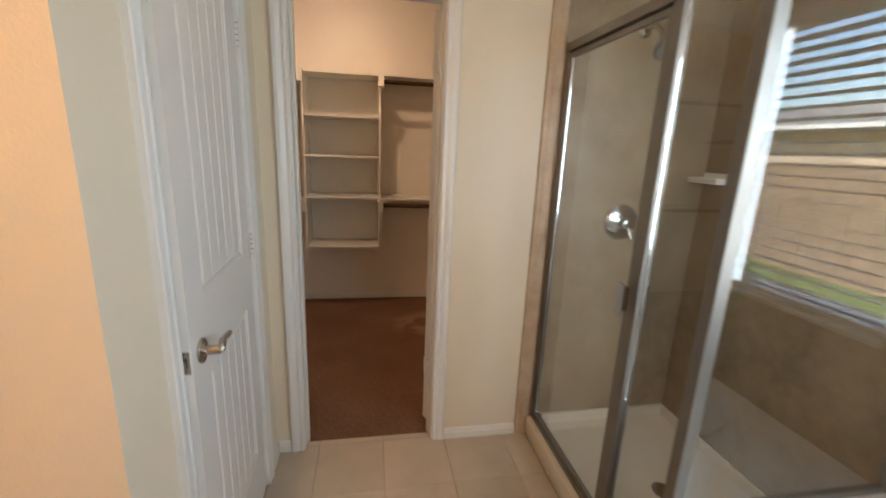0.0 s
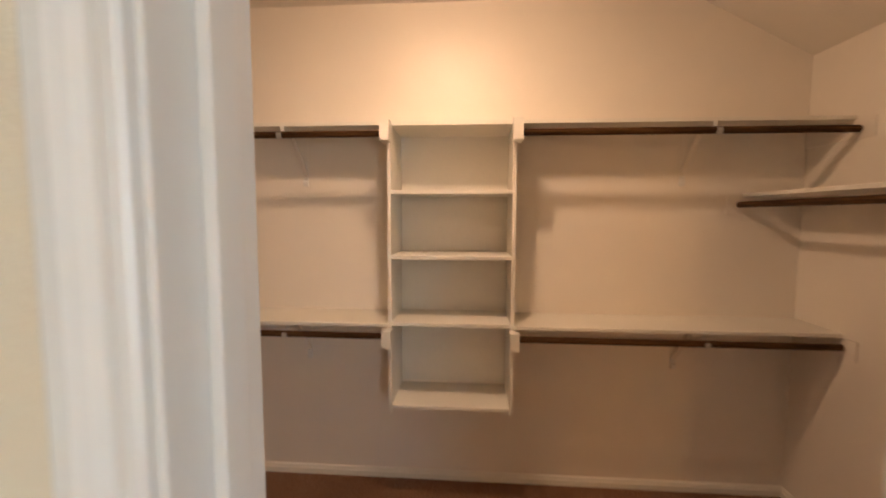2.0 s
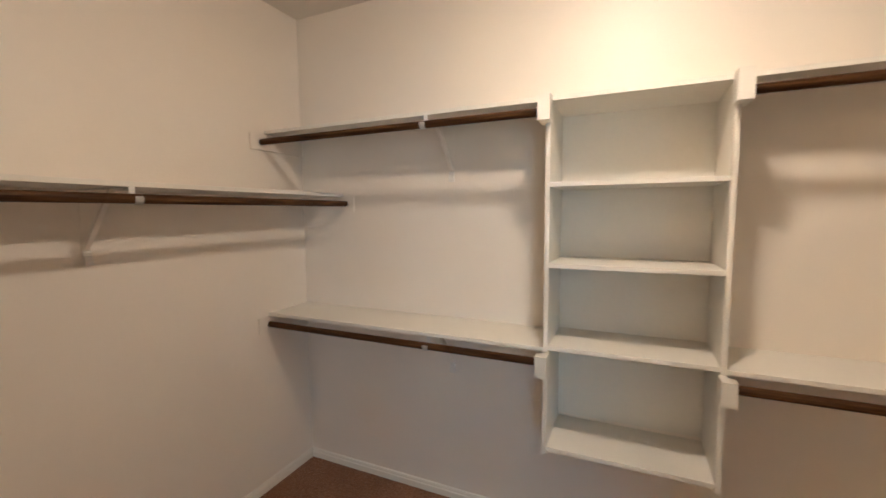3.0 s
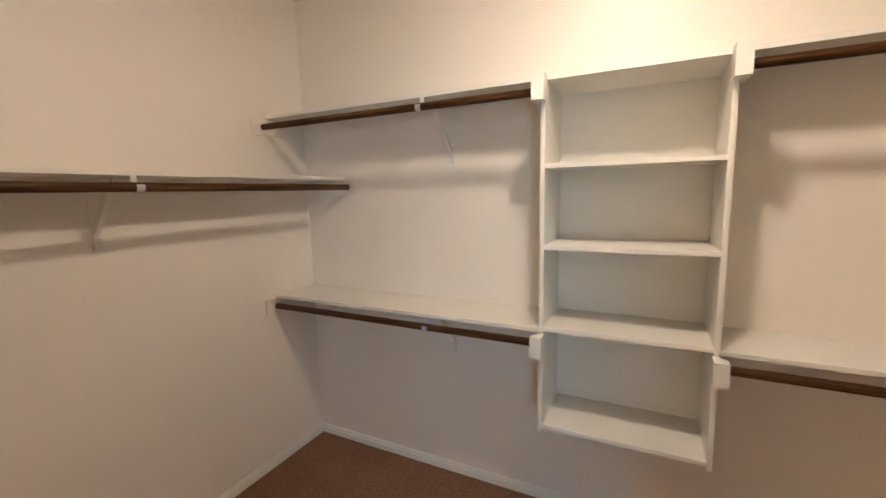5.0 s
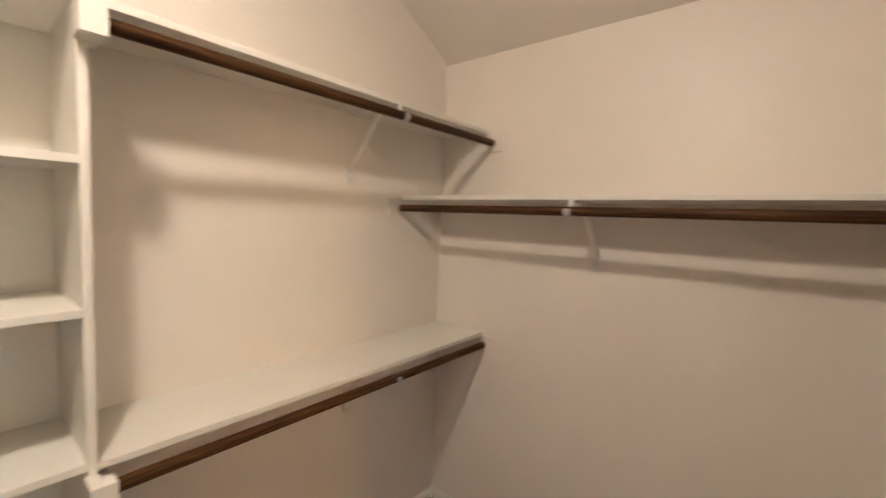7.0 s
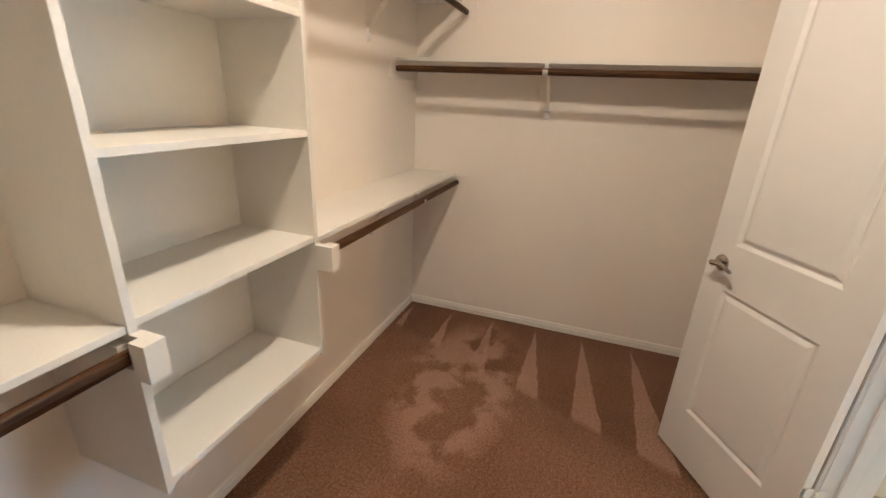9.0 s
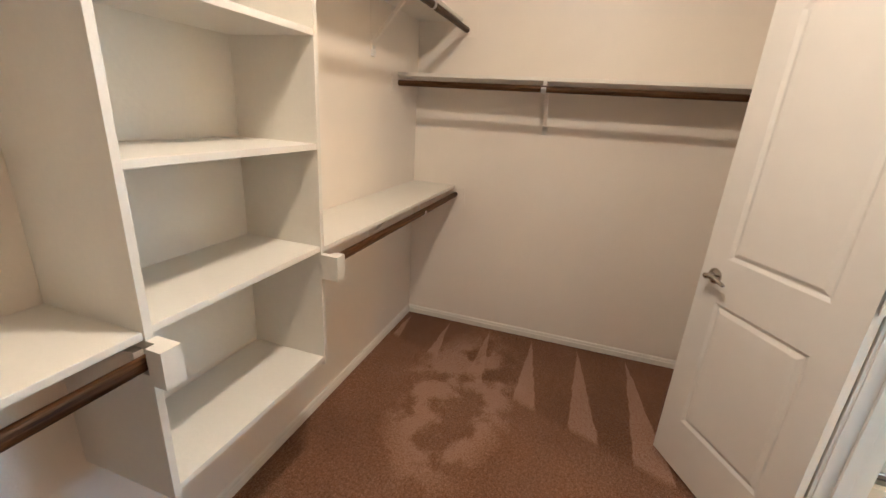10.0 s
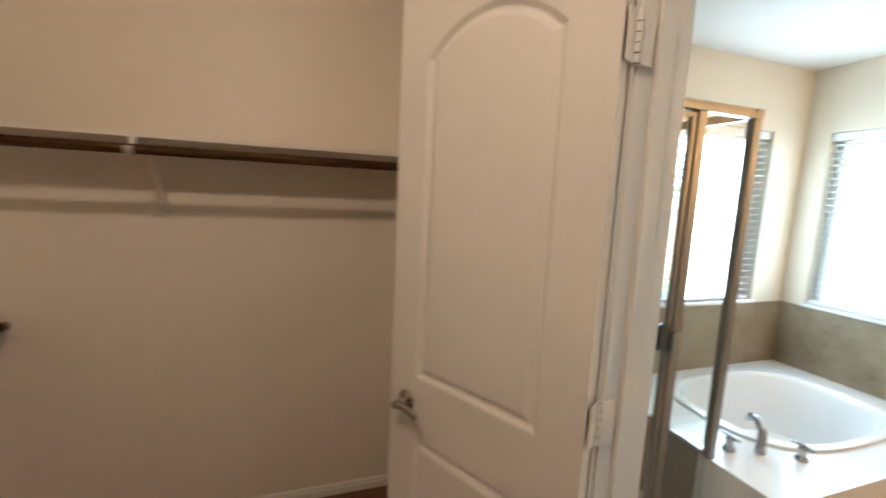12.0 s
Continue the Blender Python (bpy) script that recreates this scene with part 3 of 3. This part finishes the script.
DW, DT = 0.592, 0.035
ANG = 27.5
closet_door = empty("closet_door", pose(DR - 0.008, YF + 0.011, 0.013, 0, 0, ANG), "white moulded two-panel door, arched on top, standing wide open", "door", kind="structure")
closet_door.name = "door_1"
# local: x along the leaf from the hinges, the face towards the closet's middle is +y
bm = slab(DW, 2.000, DT, [(0.105, DW - 0.105, 0.235, 0.808, 0.0), (0.105, DW - 0.105, 0.985, 1.830, 0.085)], PROFILE, PROFILE)
bm.transform(pose(0.011, 0.006, 0))
part("leaf", bm, TRIM, closet_door, "white painted moulded leaf")
lever(closet_door, pose(DW - 0.062, 0.006 + DT, 0.905, 0, 0, 180), 1)
lever(closet_door, pose(DW - 0.062, 0.006, 0.905), -1)
part("latch_plate", boxed(DW + 0.0105, DW + 0.0120, 0.006 + 0.006, 0.006 + 0.029, 0.876, 0.934, bevel=0.0005), NICKEL, closet_door)
for z in (0.315, 1.050, 1.785):
    hinge(closet_door, pose(0, 0, z))
    part("hinge_leaf", boxed(0.003, 0.0058, 0.006, 0.036, z - 0.045, z + 0.045), HINGE, closet_door)
    part("hinge_leaf", boxed(-0.0345, -0.003, -0.002, 0.0005, z - 0.045, z + 0.045, m=pose(0, 0, 0, 0, 0, 90 - ANG)), HINGE, closet_door)

# the plank door in the bathroom partition, a little open: hinges by the corner, handle at the free end
AJAR = radians(2.6)
PW = WD1 - WD0 - 0.006
wc_door = empty("door_2", pose(WC_X - 0.003 + PW * math.sin(AJAR), WD1 - 0.003 - PW * math.cos(AJAR), 0.012, 0, 0, 92.6), "white two-panel plank door, slightly ajar, with a satin lever", "door", kind="structure")
GROOVED = [(0.0, 0.0), (0.004, 0.004), (0.010, 0.005), (0.014, 0.009), (0.020, 0.009)]
WPAN = [(0.110, PW - 0.105, 0.235, 0.840, 0.0), (0.110, PW - 0.105, 1.040, 1.830, 0.085)]
part("leaf", slab(PW, 2.000, DT, WPAN, GROOVED, PROFILE), TRIM, wc_door, "white painted leaf")
for x0, x1, z0, z1, rise in WPAN:
    a0, a1 = x0 + 0.024, x1 - 0.024
    n = 5
    w = (a1 - a0) / n
    for i in range(n):
        mid = (a0 + w * (i + 0.5) - (x0 + x1) / 2) / ((x1 - x0) / 2)
        top = z1 - 0.024 + max(0.0, rise * (1 - mid * mid) - 0.006)
        part("plank", boxed(a0 + w * i + 0.0035, a0 + w * (i + 1) - 0.0035, 0.003, 0.0105, z0 + 0.024, top, bevel=0.003), TRIM, wc_door)
lever(wc_door, pose(0.060, 0.0, 0.915), 1, 0.012)
part("latch_plate", boxed(-0.0022, -0.0006, 0.004, 0.031, 0.885, 0.942, bevel=0.0006), NICKEL, wc_door)
part("latch_bolt", boxed(-0.010, -0.0024, 0.011, 0.023, 0.902, 0.924, bevel=0.002), CHROME, wc_door)
for z in (0.320, 1.046, 1.766):
    hinge(wc_door, pose(PW + 0.001, -0.006, z))
    part("hinge_leaf", boxed(PW - 0.022, PW - 0.002, -0.0015, -0.0002, z - 0.045, z + 0.045), HINGE, wc_door)

# ---- closet lamp ----
cl = empty("ceiling_light", pose(CLOSET_LAMP[0], CLOSET_LAMP[1], CEIL_Z), "flush round ceiling light on a satin metal pan", "ceiling light")
bm = fresh()
lathe(bm, [(0.130, 0.0), (0.132, -0.006), (0.126, -0.016), (0.100, -0.020)], pose(0, 0, 0), 40)
part("pan", bm, NICKEL, cl, smooth=True)

# ---- bathroom: shower ----
SX, SY = 1.080, -0.020                   # front plane of the glass, corner post
DECK_Z = 0.44
pan = empty("shower_pan", pose(SX, YS, 0), "cream acrylic shower pan with a raised curb", "shower pan")
pinv = pan.matrix_world.inverted()


def sl(bm):
    bm.transform(pinv)
    return bm


part("curb", sl(boxed(1.040, 1.125, SY + 0.002, YS - 0.001, -0.006, 0.10, bevel=0.012)), PAN, pan, smooth=True)
bm = fresh()
box(bm, 1.125, XR - 0.013, SY + 0.002, YS - 0.001, -0.006, 0.060)
box(bm, 1.125, XR - 0.013, YS - 0.030, YS - 0.013, 0.060, 0.115, bevel=0.004)
box(bm, XR - 0.026, XR - 0.0135, SY + 0.002, YS - 0.026, 0.060, 0.115, bevel=0.004)
part("tray", sl(bm), PAN, pan)
bm = fresh()
lathe(bm, [(0.045, 0.0), (0.045, 0.003), (0.030, 0.004)], pose(1.47, 0.42, 0.060))
part("drain", sl(bm), CHROME, pan, "round chrome drain")

enclosure = empty("shower_enclosure", pose(SX, SY, 0.10), "framed clear glass shower enclosure with a hinged door", "shower enclosure")
einv = enclosure.matrix_world.inverted()


def en(name, bm, mat, label="", smooth=False):
    bm.transform(einv)
    return part(name, bm, mat, enclosure, label, smooth)


HZ = 1.850
P2 = 0.262
en("wall_channel", boxed(SX - 0.016, SX + 0.016, YS - 0.030, YS - 0.0125, 0.10, HZ, bevel=0.003), ALU)
en("post", boxed(SX - 0.018, SX + 0.018, P2 - 0.022, P2 + 0.022, 0.10, HZ, bevel=0.003), ALU)
en("corner_post", boxed(SX - 0.019, SX + 0.019, SY - 0.019, SY + 0.019, DECK_Z + 0.002, HZ, bevel=0.004), ALU)
bm = fresh()
box(bm, SX - 0.022, SX + 0.022, SY + 0.020, YS - 0.0125, HZ, HZ + 0.022, bevel=0.003)
box(bm, SX - 0.017, SX + 0.017, SY + 0.020, YS - 0.0125, HZ + 0.0225, HZ + 0.036, bevel=0.003)
en("header", bm, ALU)
en("header_return", boxed(SX - 0.022, XR - 0.0125, SY - 0.020, SY + 0.0195, HZ, HZ + 0.036, bevel=0.003), ALU)
en("sill_rail", boxed(SX - 0.015, SX + 0.015, P2 + 0.022, YS - 0.030, 0.1005, 0.125, bevel=0.003), ALU)
en("return_rail", boxed(SX + 0.019, XR - 0.0125, SY - 0.014, SY + 0.014, DECK_Z + 0.0015, DECK_Z + 0.024, bevel=0.003), ALU)
en("return_channel", boxed(XR - 0.030, XR - 0.0125, SY - 0.014, SY + 0.014, DECK_Z + 0.025, HZ, bevel=0.003), ALU)
for a, b in ((P2 + 0.045, YS - 0.050),):
    door_bm = fresh()
    box(door_bm, SX - 0.012, SX + 0.012, a - 0.022, a, 0.13, HZ - 0.006, bevel=0.003)
    box(door_bm, SX - 0.012, SX + 0.012, b, b + 0.018, 0.13, HZ - 0.006, bevel=0.003)
    box(door_bm, SX - 0.012, SX + 0.012, a, b, 0.13, 0.150, bevel=0.003)
    box(door_bm, SX - 0.012, SX + 0.012, a, b, HZ - 0.026, HZ - 0.006, bevel=0.003)
    dframe = en("door_frame", door_bm, ALU)
panes = [en("door_glass", boxed(SX - 0.003, SX + 0.003, P2 + 0.046, YS - 0.051, 0.151, HZ - 0.027), GLASS, "clear glass pane"),
         en("fixed_glass", boxed(SX - 0.003, SX + 0.003, SY + 0.020, P2 - 0.023, 0.102, HZ - 0.001), GLASS, "clear glass pane"),
         en("return_glass", boxed(SX + 0.020, XR - 0.031, SY - 0.003, SY + 0.003, DECK_Z + 0.025, HZ - 0.001), GLASS, "clear glass pane")]
for p in panes:
    p.visible_shadow = False
for s in (-1, 1):
    bm = fresh()
    box(bm, SX + s * 0.040, SX + s * 0.048, P2 + 0.010, P2 + 0.044, 0.930, 1.040, bevel=0.003)
    box(bm, SX + s * 0.004, SX + s * 0.0395, P2 + 0.023, P2 + 0.031, 0.945, 1.025, bevel=0.002)
    en("pull_handle", bm, CHROME, "small square chrome pull")

valve = empty("shower_valve", pose(1.425, YS - 0.013, 1.128), "round chrome shower valve with a lever", "shower valve")
bm = fresh()
lathe(bm, [(0.083, 0.0), (0.086, 0.004), (0.080, 0.010), (0.060, 0.016), (0.036, 0.020), (0.030, 0.024)], pose(0, 0, 0, 90, 0, 0), 40)
part("escutcheon", bm, CHROME, valve, smooth=True)
bm = fresh()
lathe(bm, [(0.028, 0.0245), (0.027, 0.050), (0.022, 0.058), (0.010, 0.062)], pose(0, 0, 0, 90, 0, 0))
tube(bm, [(0.0, -0.045, 0.0), (0.010, -0.052, -0.025), (0.018, -0.060, -0.055), (0.022, -0.066, -0.072)], [0.014, 0.012, 0.010, 0.006], 14)
part("lever", bm, CHROME, valve, smooth=True)

head = empty("overhead_shower", pose(1.410, YS - 0.013, 1.963), "satin chrome shower head on a bent arm", "shower head")
bm = fresh()
lathe(bm, [(0.030, 0.0), (0.032, 0.004), (0.022, 0.012), (0.012, 0.014)], pose(0, 0, 0, 90, 0, 0))
part("flange", bm, DARK_NICKEL, head, smooth=True)
bm = fresh()
tube(bm, [(0, -0.012, 0), (0, -0.05, 0.004), (0, -0.085, -0.004), (0, -0.115, -0.030), (0, -0.130, -0.048)], 0.0105, 14)
part("arm", bm, DARK_NICKEL, head, smooth=True)
bm = fresh()
lathe(bm, [(0.013, 0.0), (0.017, -0.010), (0.016, -0.024), (0.034, -0.045), (0.056, -0.070), (0.060, -0.080), (0.056, -0.086)], pose(0, -0.128, -0.045, -38, 0, 0), 32)
rose = part("rose", bm, DARK_NICKEL, head, smooth=True)
bm = fresh()
lathe(bm, [(0.053, -0.0865), (0.048, -0.0905), (0.006, -0.092)], pose(0, -0.128, -0.045, -38, 0, 0), 32)
part("nozzle_plate", bm, plain("nozzle_grey", (0.12, 0.12, 0.12), 0.5), rose, "dark grey nozzle plate")

dish = empty("soap_dish", pose(XR - 0.013, 0.83, 1.345), "white ceramic soap dish on the tiled wall", "soap dish")
bm = fresh()
box(bm, -0.010, 0.0, -0.085, 0.085, -0.020, 0.030, bevel=0.004)
box(bm, -0.095, -0.010, -0.085, 0.085, -0.018, -0.004, bevel=0.005)
box(bm, -0.095, -0.083, -0.085, 0.085, -0.004, 0.010, bevel=0.004)
box(bm, -0.083, -0.010, -0.085, -0.075, -0.004, 0.010, bevel=0.003)
box(bm, -0.083, -0.010, 0.075, 0.085, -0.004, 0.010, bevel=0.003)
part("tray", bm, ACRYLIC, dish, smooth=True)

# ---- bathroom: tub ----
TUB_X0, TUB_Y0, TUB_Y1 = 0.78, -1.60, SY - 0.015
tub = empty("bathtub", pose(TUB_X0, TUB_Y0, 0), "white drop-in bathtub in a white deck", "bathtub")
tinv = tub.matrix_world.inverted()
bm = fresh()
x1 = XR - 0.013
rect = [bm.verts.new((x, y, DECK_Z)) for x, y in ((TUB_X0, TUB_Y0), (x1, TUB_Y0), (x1, SY + 0.0), (TUB_X0, SY + 0.0))]
edges = [bm.edges.new((rect[i], rect[(i + 1) % 4])) for i in range(4)]
N = 40
cx, cy, ax, ay = (TUB_X0 + x1) / 2 + 0.04, (TUB_Y0 + SY) / 2 - 0.06, 0.40, 0.56
rings = []
for s, z in ((1.0, DECK_Z), (1.0, DECK_Z + 0.012), (0.97, DECK_Z + 0.018), (0.90, DECK_Z + 0.014), (0.86, DECK_Z - 0.01), (0.80, 0.20), (0.72, 0.10), (0.55, 0.07)):
    rings.append([bm.verts.new((cx + ax * s * math.copysign(abs(math.cos(a)) ** 0.7, math.cos(a)), cy + ay * s * math.copysign(abs(math.sin(a)) ** 0.7, math.sin(a)), z)) for a in [2 * math.pi * k / N for k in range(N)]])
edges += [bm.edges.new((rings[0][i], rings[0][(i + 1) % N])) for i in range(N)]
for r0, r1 in zip(rings, rings[1:]):
    for i in range(N):
        bm.faces.new((r0[i], r0[(i + 1) % N], r1[(i + 1) % N], r1[i]))
bm.faces.new(rings[-1])
bmesh.ops.triangle_fill(bm, edges=edges, use_beauty=True)
low = [bm.verts.new((v.co.x, v.co.y, -0.004)) for v in rect]
for i in range(4):
    bm.faces.new((rect[i], rect[(i + 1) % 4], low[(i + 1) % 4], low[i]))
bm.transform(tinv)
part("deck", bm, ACRYLIC, tub, smooth=True)
for i, (px, py) in enumerate(((1.10, -0.17), (0.96, -0.42))):
    tap = empty("tub_tap", pose(px, py, DECK_Z), "chrome tub tap handle on the deck", "tap", "taps of the tub")
    bm = fresh()
    lathe(bm, [(0.026, 0), (0.024, 0.010), (0.016, 0.020), (0.015, 0.045), (0.019, 0.052), (0.012, 0.060)], pose(0, 0, 0))
    part("base", bm, CHROME, tap, smooth=True)
    bm = fresh()
    tube(bm, [(-0.045, 0, 0.062), (0, 0, 0.064), (0.045, 0, 0.062)], [0.006, 0.009, 0.006], 12)
    part("handle", bm, CHROME, tap, smooth=True)
spout = empty("tub_spout", pose(1.045, -0.29, DECK_Z), "curved chrome tub spout on the deck", "spout")
bm = fresh()
tube(bm, [(0, 0, 0), (0, 0, 0.06), (0.01, -0.010, 0.10), (0.05, -0.035, 0.125), (0.095, -0.06, 0.115), (0.112, -0.07, 0.09)], [0.022, 0.018, 0.017, 0.016, 0.015, 0.014], 16)
part("pipe", bm, CHROME, spout, smooth=True)

# ---- bathroom: windows ----
def window(name, m, width, height):
    """Window in an opening; in m x runs out of the house, y along the wall, z=0 is the bottom of the opening."""
    win = empty(name, m, "white framed window above the tub", "window", kind="structure")
    h = width / 2
    bm = fresh()
    box(bm, 0.085, 0.135, -h + 0.001, -h + 0.045, 0.001, height - 0.001)
    box(bm, 0.085, 0.135, h - 0.045, h - 0.001, 0.001, height - 0.001)
    box(bm, 0.085, 0.135, -h + 0.045, h - 0.045, 0.001, 0.045)
    box(bm, 0.085, 0.135, -h + 0.045, h - 0.045, height - 0.045, height - 0.001)
    part("window_frame", bm, TRIM, win)
    part("window_sill", boxed(-0.030, 0.084, -h + 0.002, h - 0.002, 0.0005, 0.020, bevel=0.004), TRIM, win)
    pane = part("pane", boxed(0.107, 0.112, -h + 0.045, h - 0.045, 0.045, height - 0.045), GLASS, win)
    pane.visible_shadow = False


def slat_blind(m, width, height):
    blind = empty("window_blind", m, "white horizontal slat blind, lowered with open slats", "blind", "window blinds")
    bw = width - 0.02
    part("head_rail", boxed(-0.028, 0.028, -bw / 2, bw / 2, -0.050, -0.002, bevel=0.003), BLIND, blind)
    first = None
    z = -0.075
    while z > -height + 0.055:
        if first is None:
            first = ob = part("slat", boxed(-0.025, 0.025, -bw / 2, bw / 2, -0.0015, 0.0015), BLIND, blind)
        else:
            ob = new("slat", first.data)
            ob.parent = blind
        ob.matrix_basis = pose(0, 0, z, 0, 6, 0)
        z -= 0.043
    part("bottom_rail", boxed(-0.026, 0.026, -bw / 2, bw / 2, -height + 0.024, -height + 0.042, bevel=0.003), BLIND, blind)
    for y in (-bw * 0.32, 0.0, bw * 0.32):
        for x in (-0.0265, 0.0265):
            bm = fresh()
            tube(bm, [(x, y, -0.05), (x, y, -height + 0.04)], 0.0008, 6)
            part("cord", bm, BLIND, blind)


WH = WIN_Z1 - WIN_Z0
wy, wx = (WIN_Y0 + WIN_Y1) / 2, (WIN_X0 + WIN_X1) / 2
window("window_1", pose(XR, wy, WIN_Z0), WIN_Y1 - WIN_Y0, WH)
slat_blind(pose(XR + 0.045, wy, WIN_Z1), WIN_Y1 - WIN_Y0, WH)
# assumed south window with its blind, added as a daylight source
window("window_assumed", pose(wx, BATH_Y0, WIN_Z0, 0, 0, -90), WIN_X1 - WIN_X0, WH)
slat_blind(pose(wx, BATH_Y0 - 0.045, WIN_Z1, 0, 0, -90), WIN_X1 - WIN_X0, WH)

# ---- vanity lamp behind the walker ----
vl = empty("vanity_light", pose(VANITY_LAMP[0], BATH_Y0, VANITY_LAMP[2] + 0.10), "wall lamp on an arm over the vanity", "wall lamp")
bm = fresh()
lathe(bm, [(0.060, 0.0), (0.060, 0.012), (0.030, 0.020), (0.012, 0.024), (0.012, 0.150), (0.022, 0.156), (0.022, 0.180)], pose(0, 0, 0, -90, 0, 0))
part("arm", bm, NICKEL, vl, smooth=True)

# ---- outside ----
thing("ground", boxed(-60, 90, -80, 80, -0.42, -0.16), GRASS, "green lawn behind the house", "lawn", kind="structure")
house = empty("neighbour_house", pose(14.5, -8.0, -0.16), "low brick-tan house with a grey shingled roof", "house")
part("wall", boxed(0, 8, -9, 9, 0, 2.75), STUCCO, house)
bm = fresh()
prism(bm, [(-0.6, 2.75), (-0.6, 2.66), (8.6, 2.66), (8.6, 2.75), (4.0, 3.9)], "y", -9.6, 9.6)
part("roof", bm, SHINGLE, house)
part("fascia", boxed(-0.64, -0.605, -9.6, 9.6, 2.58, 2.80), TRIM, house, "pale painted fascia board")
part("window", boxed(-0.03, 0.02, 2.0, 3.2, 1.0, 2.2), DARK, house)
fence = empty("fence", pose(6.6, -4.0, -0.16), "brown wooden privacy fence along the lawn", "fence")
random.seed(4)
pk = [finish(boxed(-0.01, 0.01, -0.068, 0.068, 0, 1.62), "board", FENCE)]
for i in range(110):
    ob = new("board", pk[0])
    ob.parent = fence
    ob.matrix_basis = pose(random.uniform(-0.004, 0.004), -7.7 + i * 0.14, random.uniform(-0.015, 0.015))
for z in (0.30, 1.28):
    part("rail", boxed(0.011, 0.05, -7.7, 7.7, z, z + 0.09), FENCE, fence)

# ---- shower panels and floor tiles ----
def tile_run(owner, name, mat, us, vs, place, gap=0.0012, b=0.0025):
    cache = {}
    for u0, u1 in us:
        for v0, v1 in vs:
            key = (round(u1 - u0, 3), round(v1 - v0, 3))
            if key not in cache:
                bm = fresh()
                w, h = key[0] - gap, key[1] - gap
                lo = [bm.verts.new(p) for p in ((-w / 2, -h / 2, 0), (w / 2, -h / 2, 0), (w / 2, h / 2, 0), (-w / 2, h / 2, 0))]
                mid = [bm.verts.new((v.co.x, v.co.y, 0.0055)) for v in lo]
                hi = [bm.verts.new((v.co.x - math.copysign(b, v.co.x), v.co.y - math.copysign(b, v.co.y), 0.008)) for v in lo]
                for a, c in ((lo, mid), (mid, hi)):
                    for i in range(4):
                        bm.faces.new((a[i], a[(i + 1) % 4], c[(i + 1) % 4], c[i]))
                bm.faces.new(hi)
                cache[key] = finish(bm, name, mat)
            ob = new(name, cache[key])
            ob.parent = owner
            ob.matrix_world = place((u0 + u1) / 2, (v0 + v1) / 2)


def spans(a, b, step, start=None):
    cuts = [a]
    c = start if start is not None else a + step
    while c < b - 0.01:
        if c > a + 0.01:
            cuts.append(c)
        c += step
    cuts.append(b)
    return list(zip(cuts, cuts[1:]))


TOP = 2.16
PANEL = "tan mottled marble-look wall panel of the shower"
SURROUND = "tan mottled marble-look panel above the tub deck"
thing("shower_wall_back", boxed(1.055, XR - 0.0005, YS - 0.0125, YS - 0.0002, 0.0, TOP, bevel=0.002), MARBLE, PANEL, "wall panel", kind="structure")
thing("shower_wall_side", boxed(XR - 0.0125, XR - 0.0002, SY - 0.02, YS - 0.013, 0.0, TOP, bevel=0.002), MARBLE, PANEL, "wall panel", kind="structure")
thing("tub_wall_side", boxed(XR - 0.0125, XR - 0.0002, TUB_Y0 + 0.013, SY - 0.0205, DECK_Z, WIN_Z0 - 0.002, bevel=0.002), MARBLE, SURROUND, "wall panel", kind="structure")
thing("tub_wall_end", boxed(0.80, XR - 0.0005, TUB_Y0 + 0.0002, TUB_Y0 + 0.0125, DECK_Z, WIN_Z0, bevel=0.002), MARBLE, SURROUND, "wall panel", kind="structure")
thing("shower_knee", boxed(1.126, XR - 0.0135, SY + 0.0005, SY + 0.0125, 0.05, DECK_Z - 0.004, bevel=0.002), MARBLE, "tan mottled panel on the tub side of the shower", "wall panel", kind="structure")
bm = fresh()
prism(bm, [(0.984, YS - 0.0002), (0.984, YS - 0.006), (0.990, YS - 0.011), (1.004, YS - 0.013), (1.016, YS - 0.0165), (1.040, YS - 0.0185), (1.050, YS - 0.0165), (1.0545, YS - 0.012), (1.0545, YS - 0.0002)], "z", 0.0, TOP + 0.008)
thing("trim_shower", bm, LIT_EDGE_MARBLE, "pinkish tan mottled moulded edge strip beside the shower", "trim", kind="structure")
tile_run(floor_bath, "tile", FLOOR_TILE, spans(WC_X + 0.0, 1.04, 0.305, 0.0), spans(BATH_Y0 + 0.005, YS + 0.053, 0.305, -1.49), lambda u, v: pose(u, v, -0.0078))
tile_run(floor_bath, "tile", FLOOR_TILE, spans(BATH_X0 + 0.005, WC_X, 0.305), spans(BATH_Y0 + 0.005, WC_Y, 0.305, -1.49), lambda u, v: pose(u, v, -0.0078))
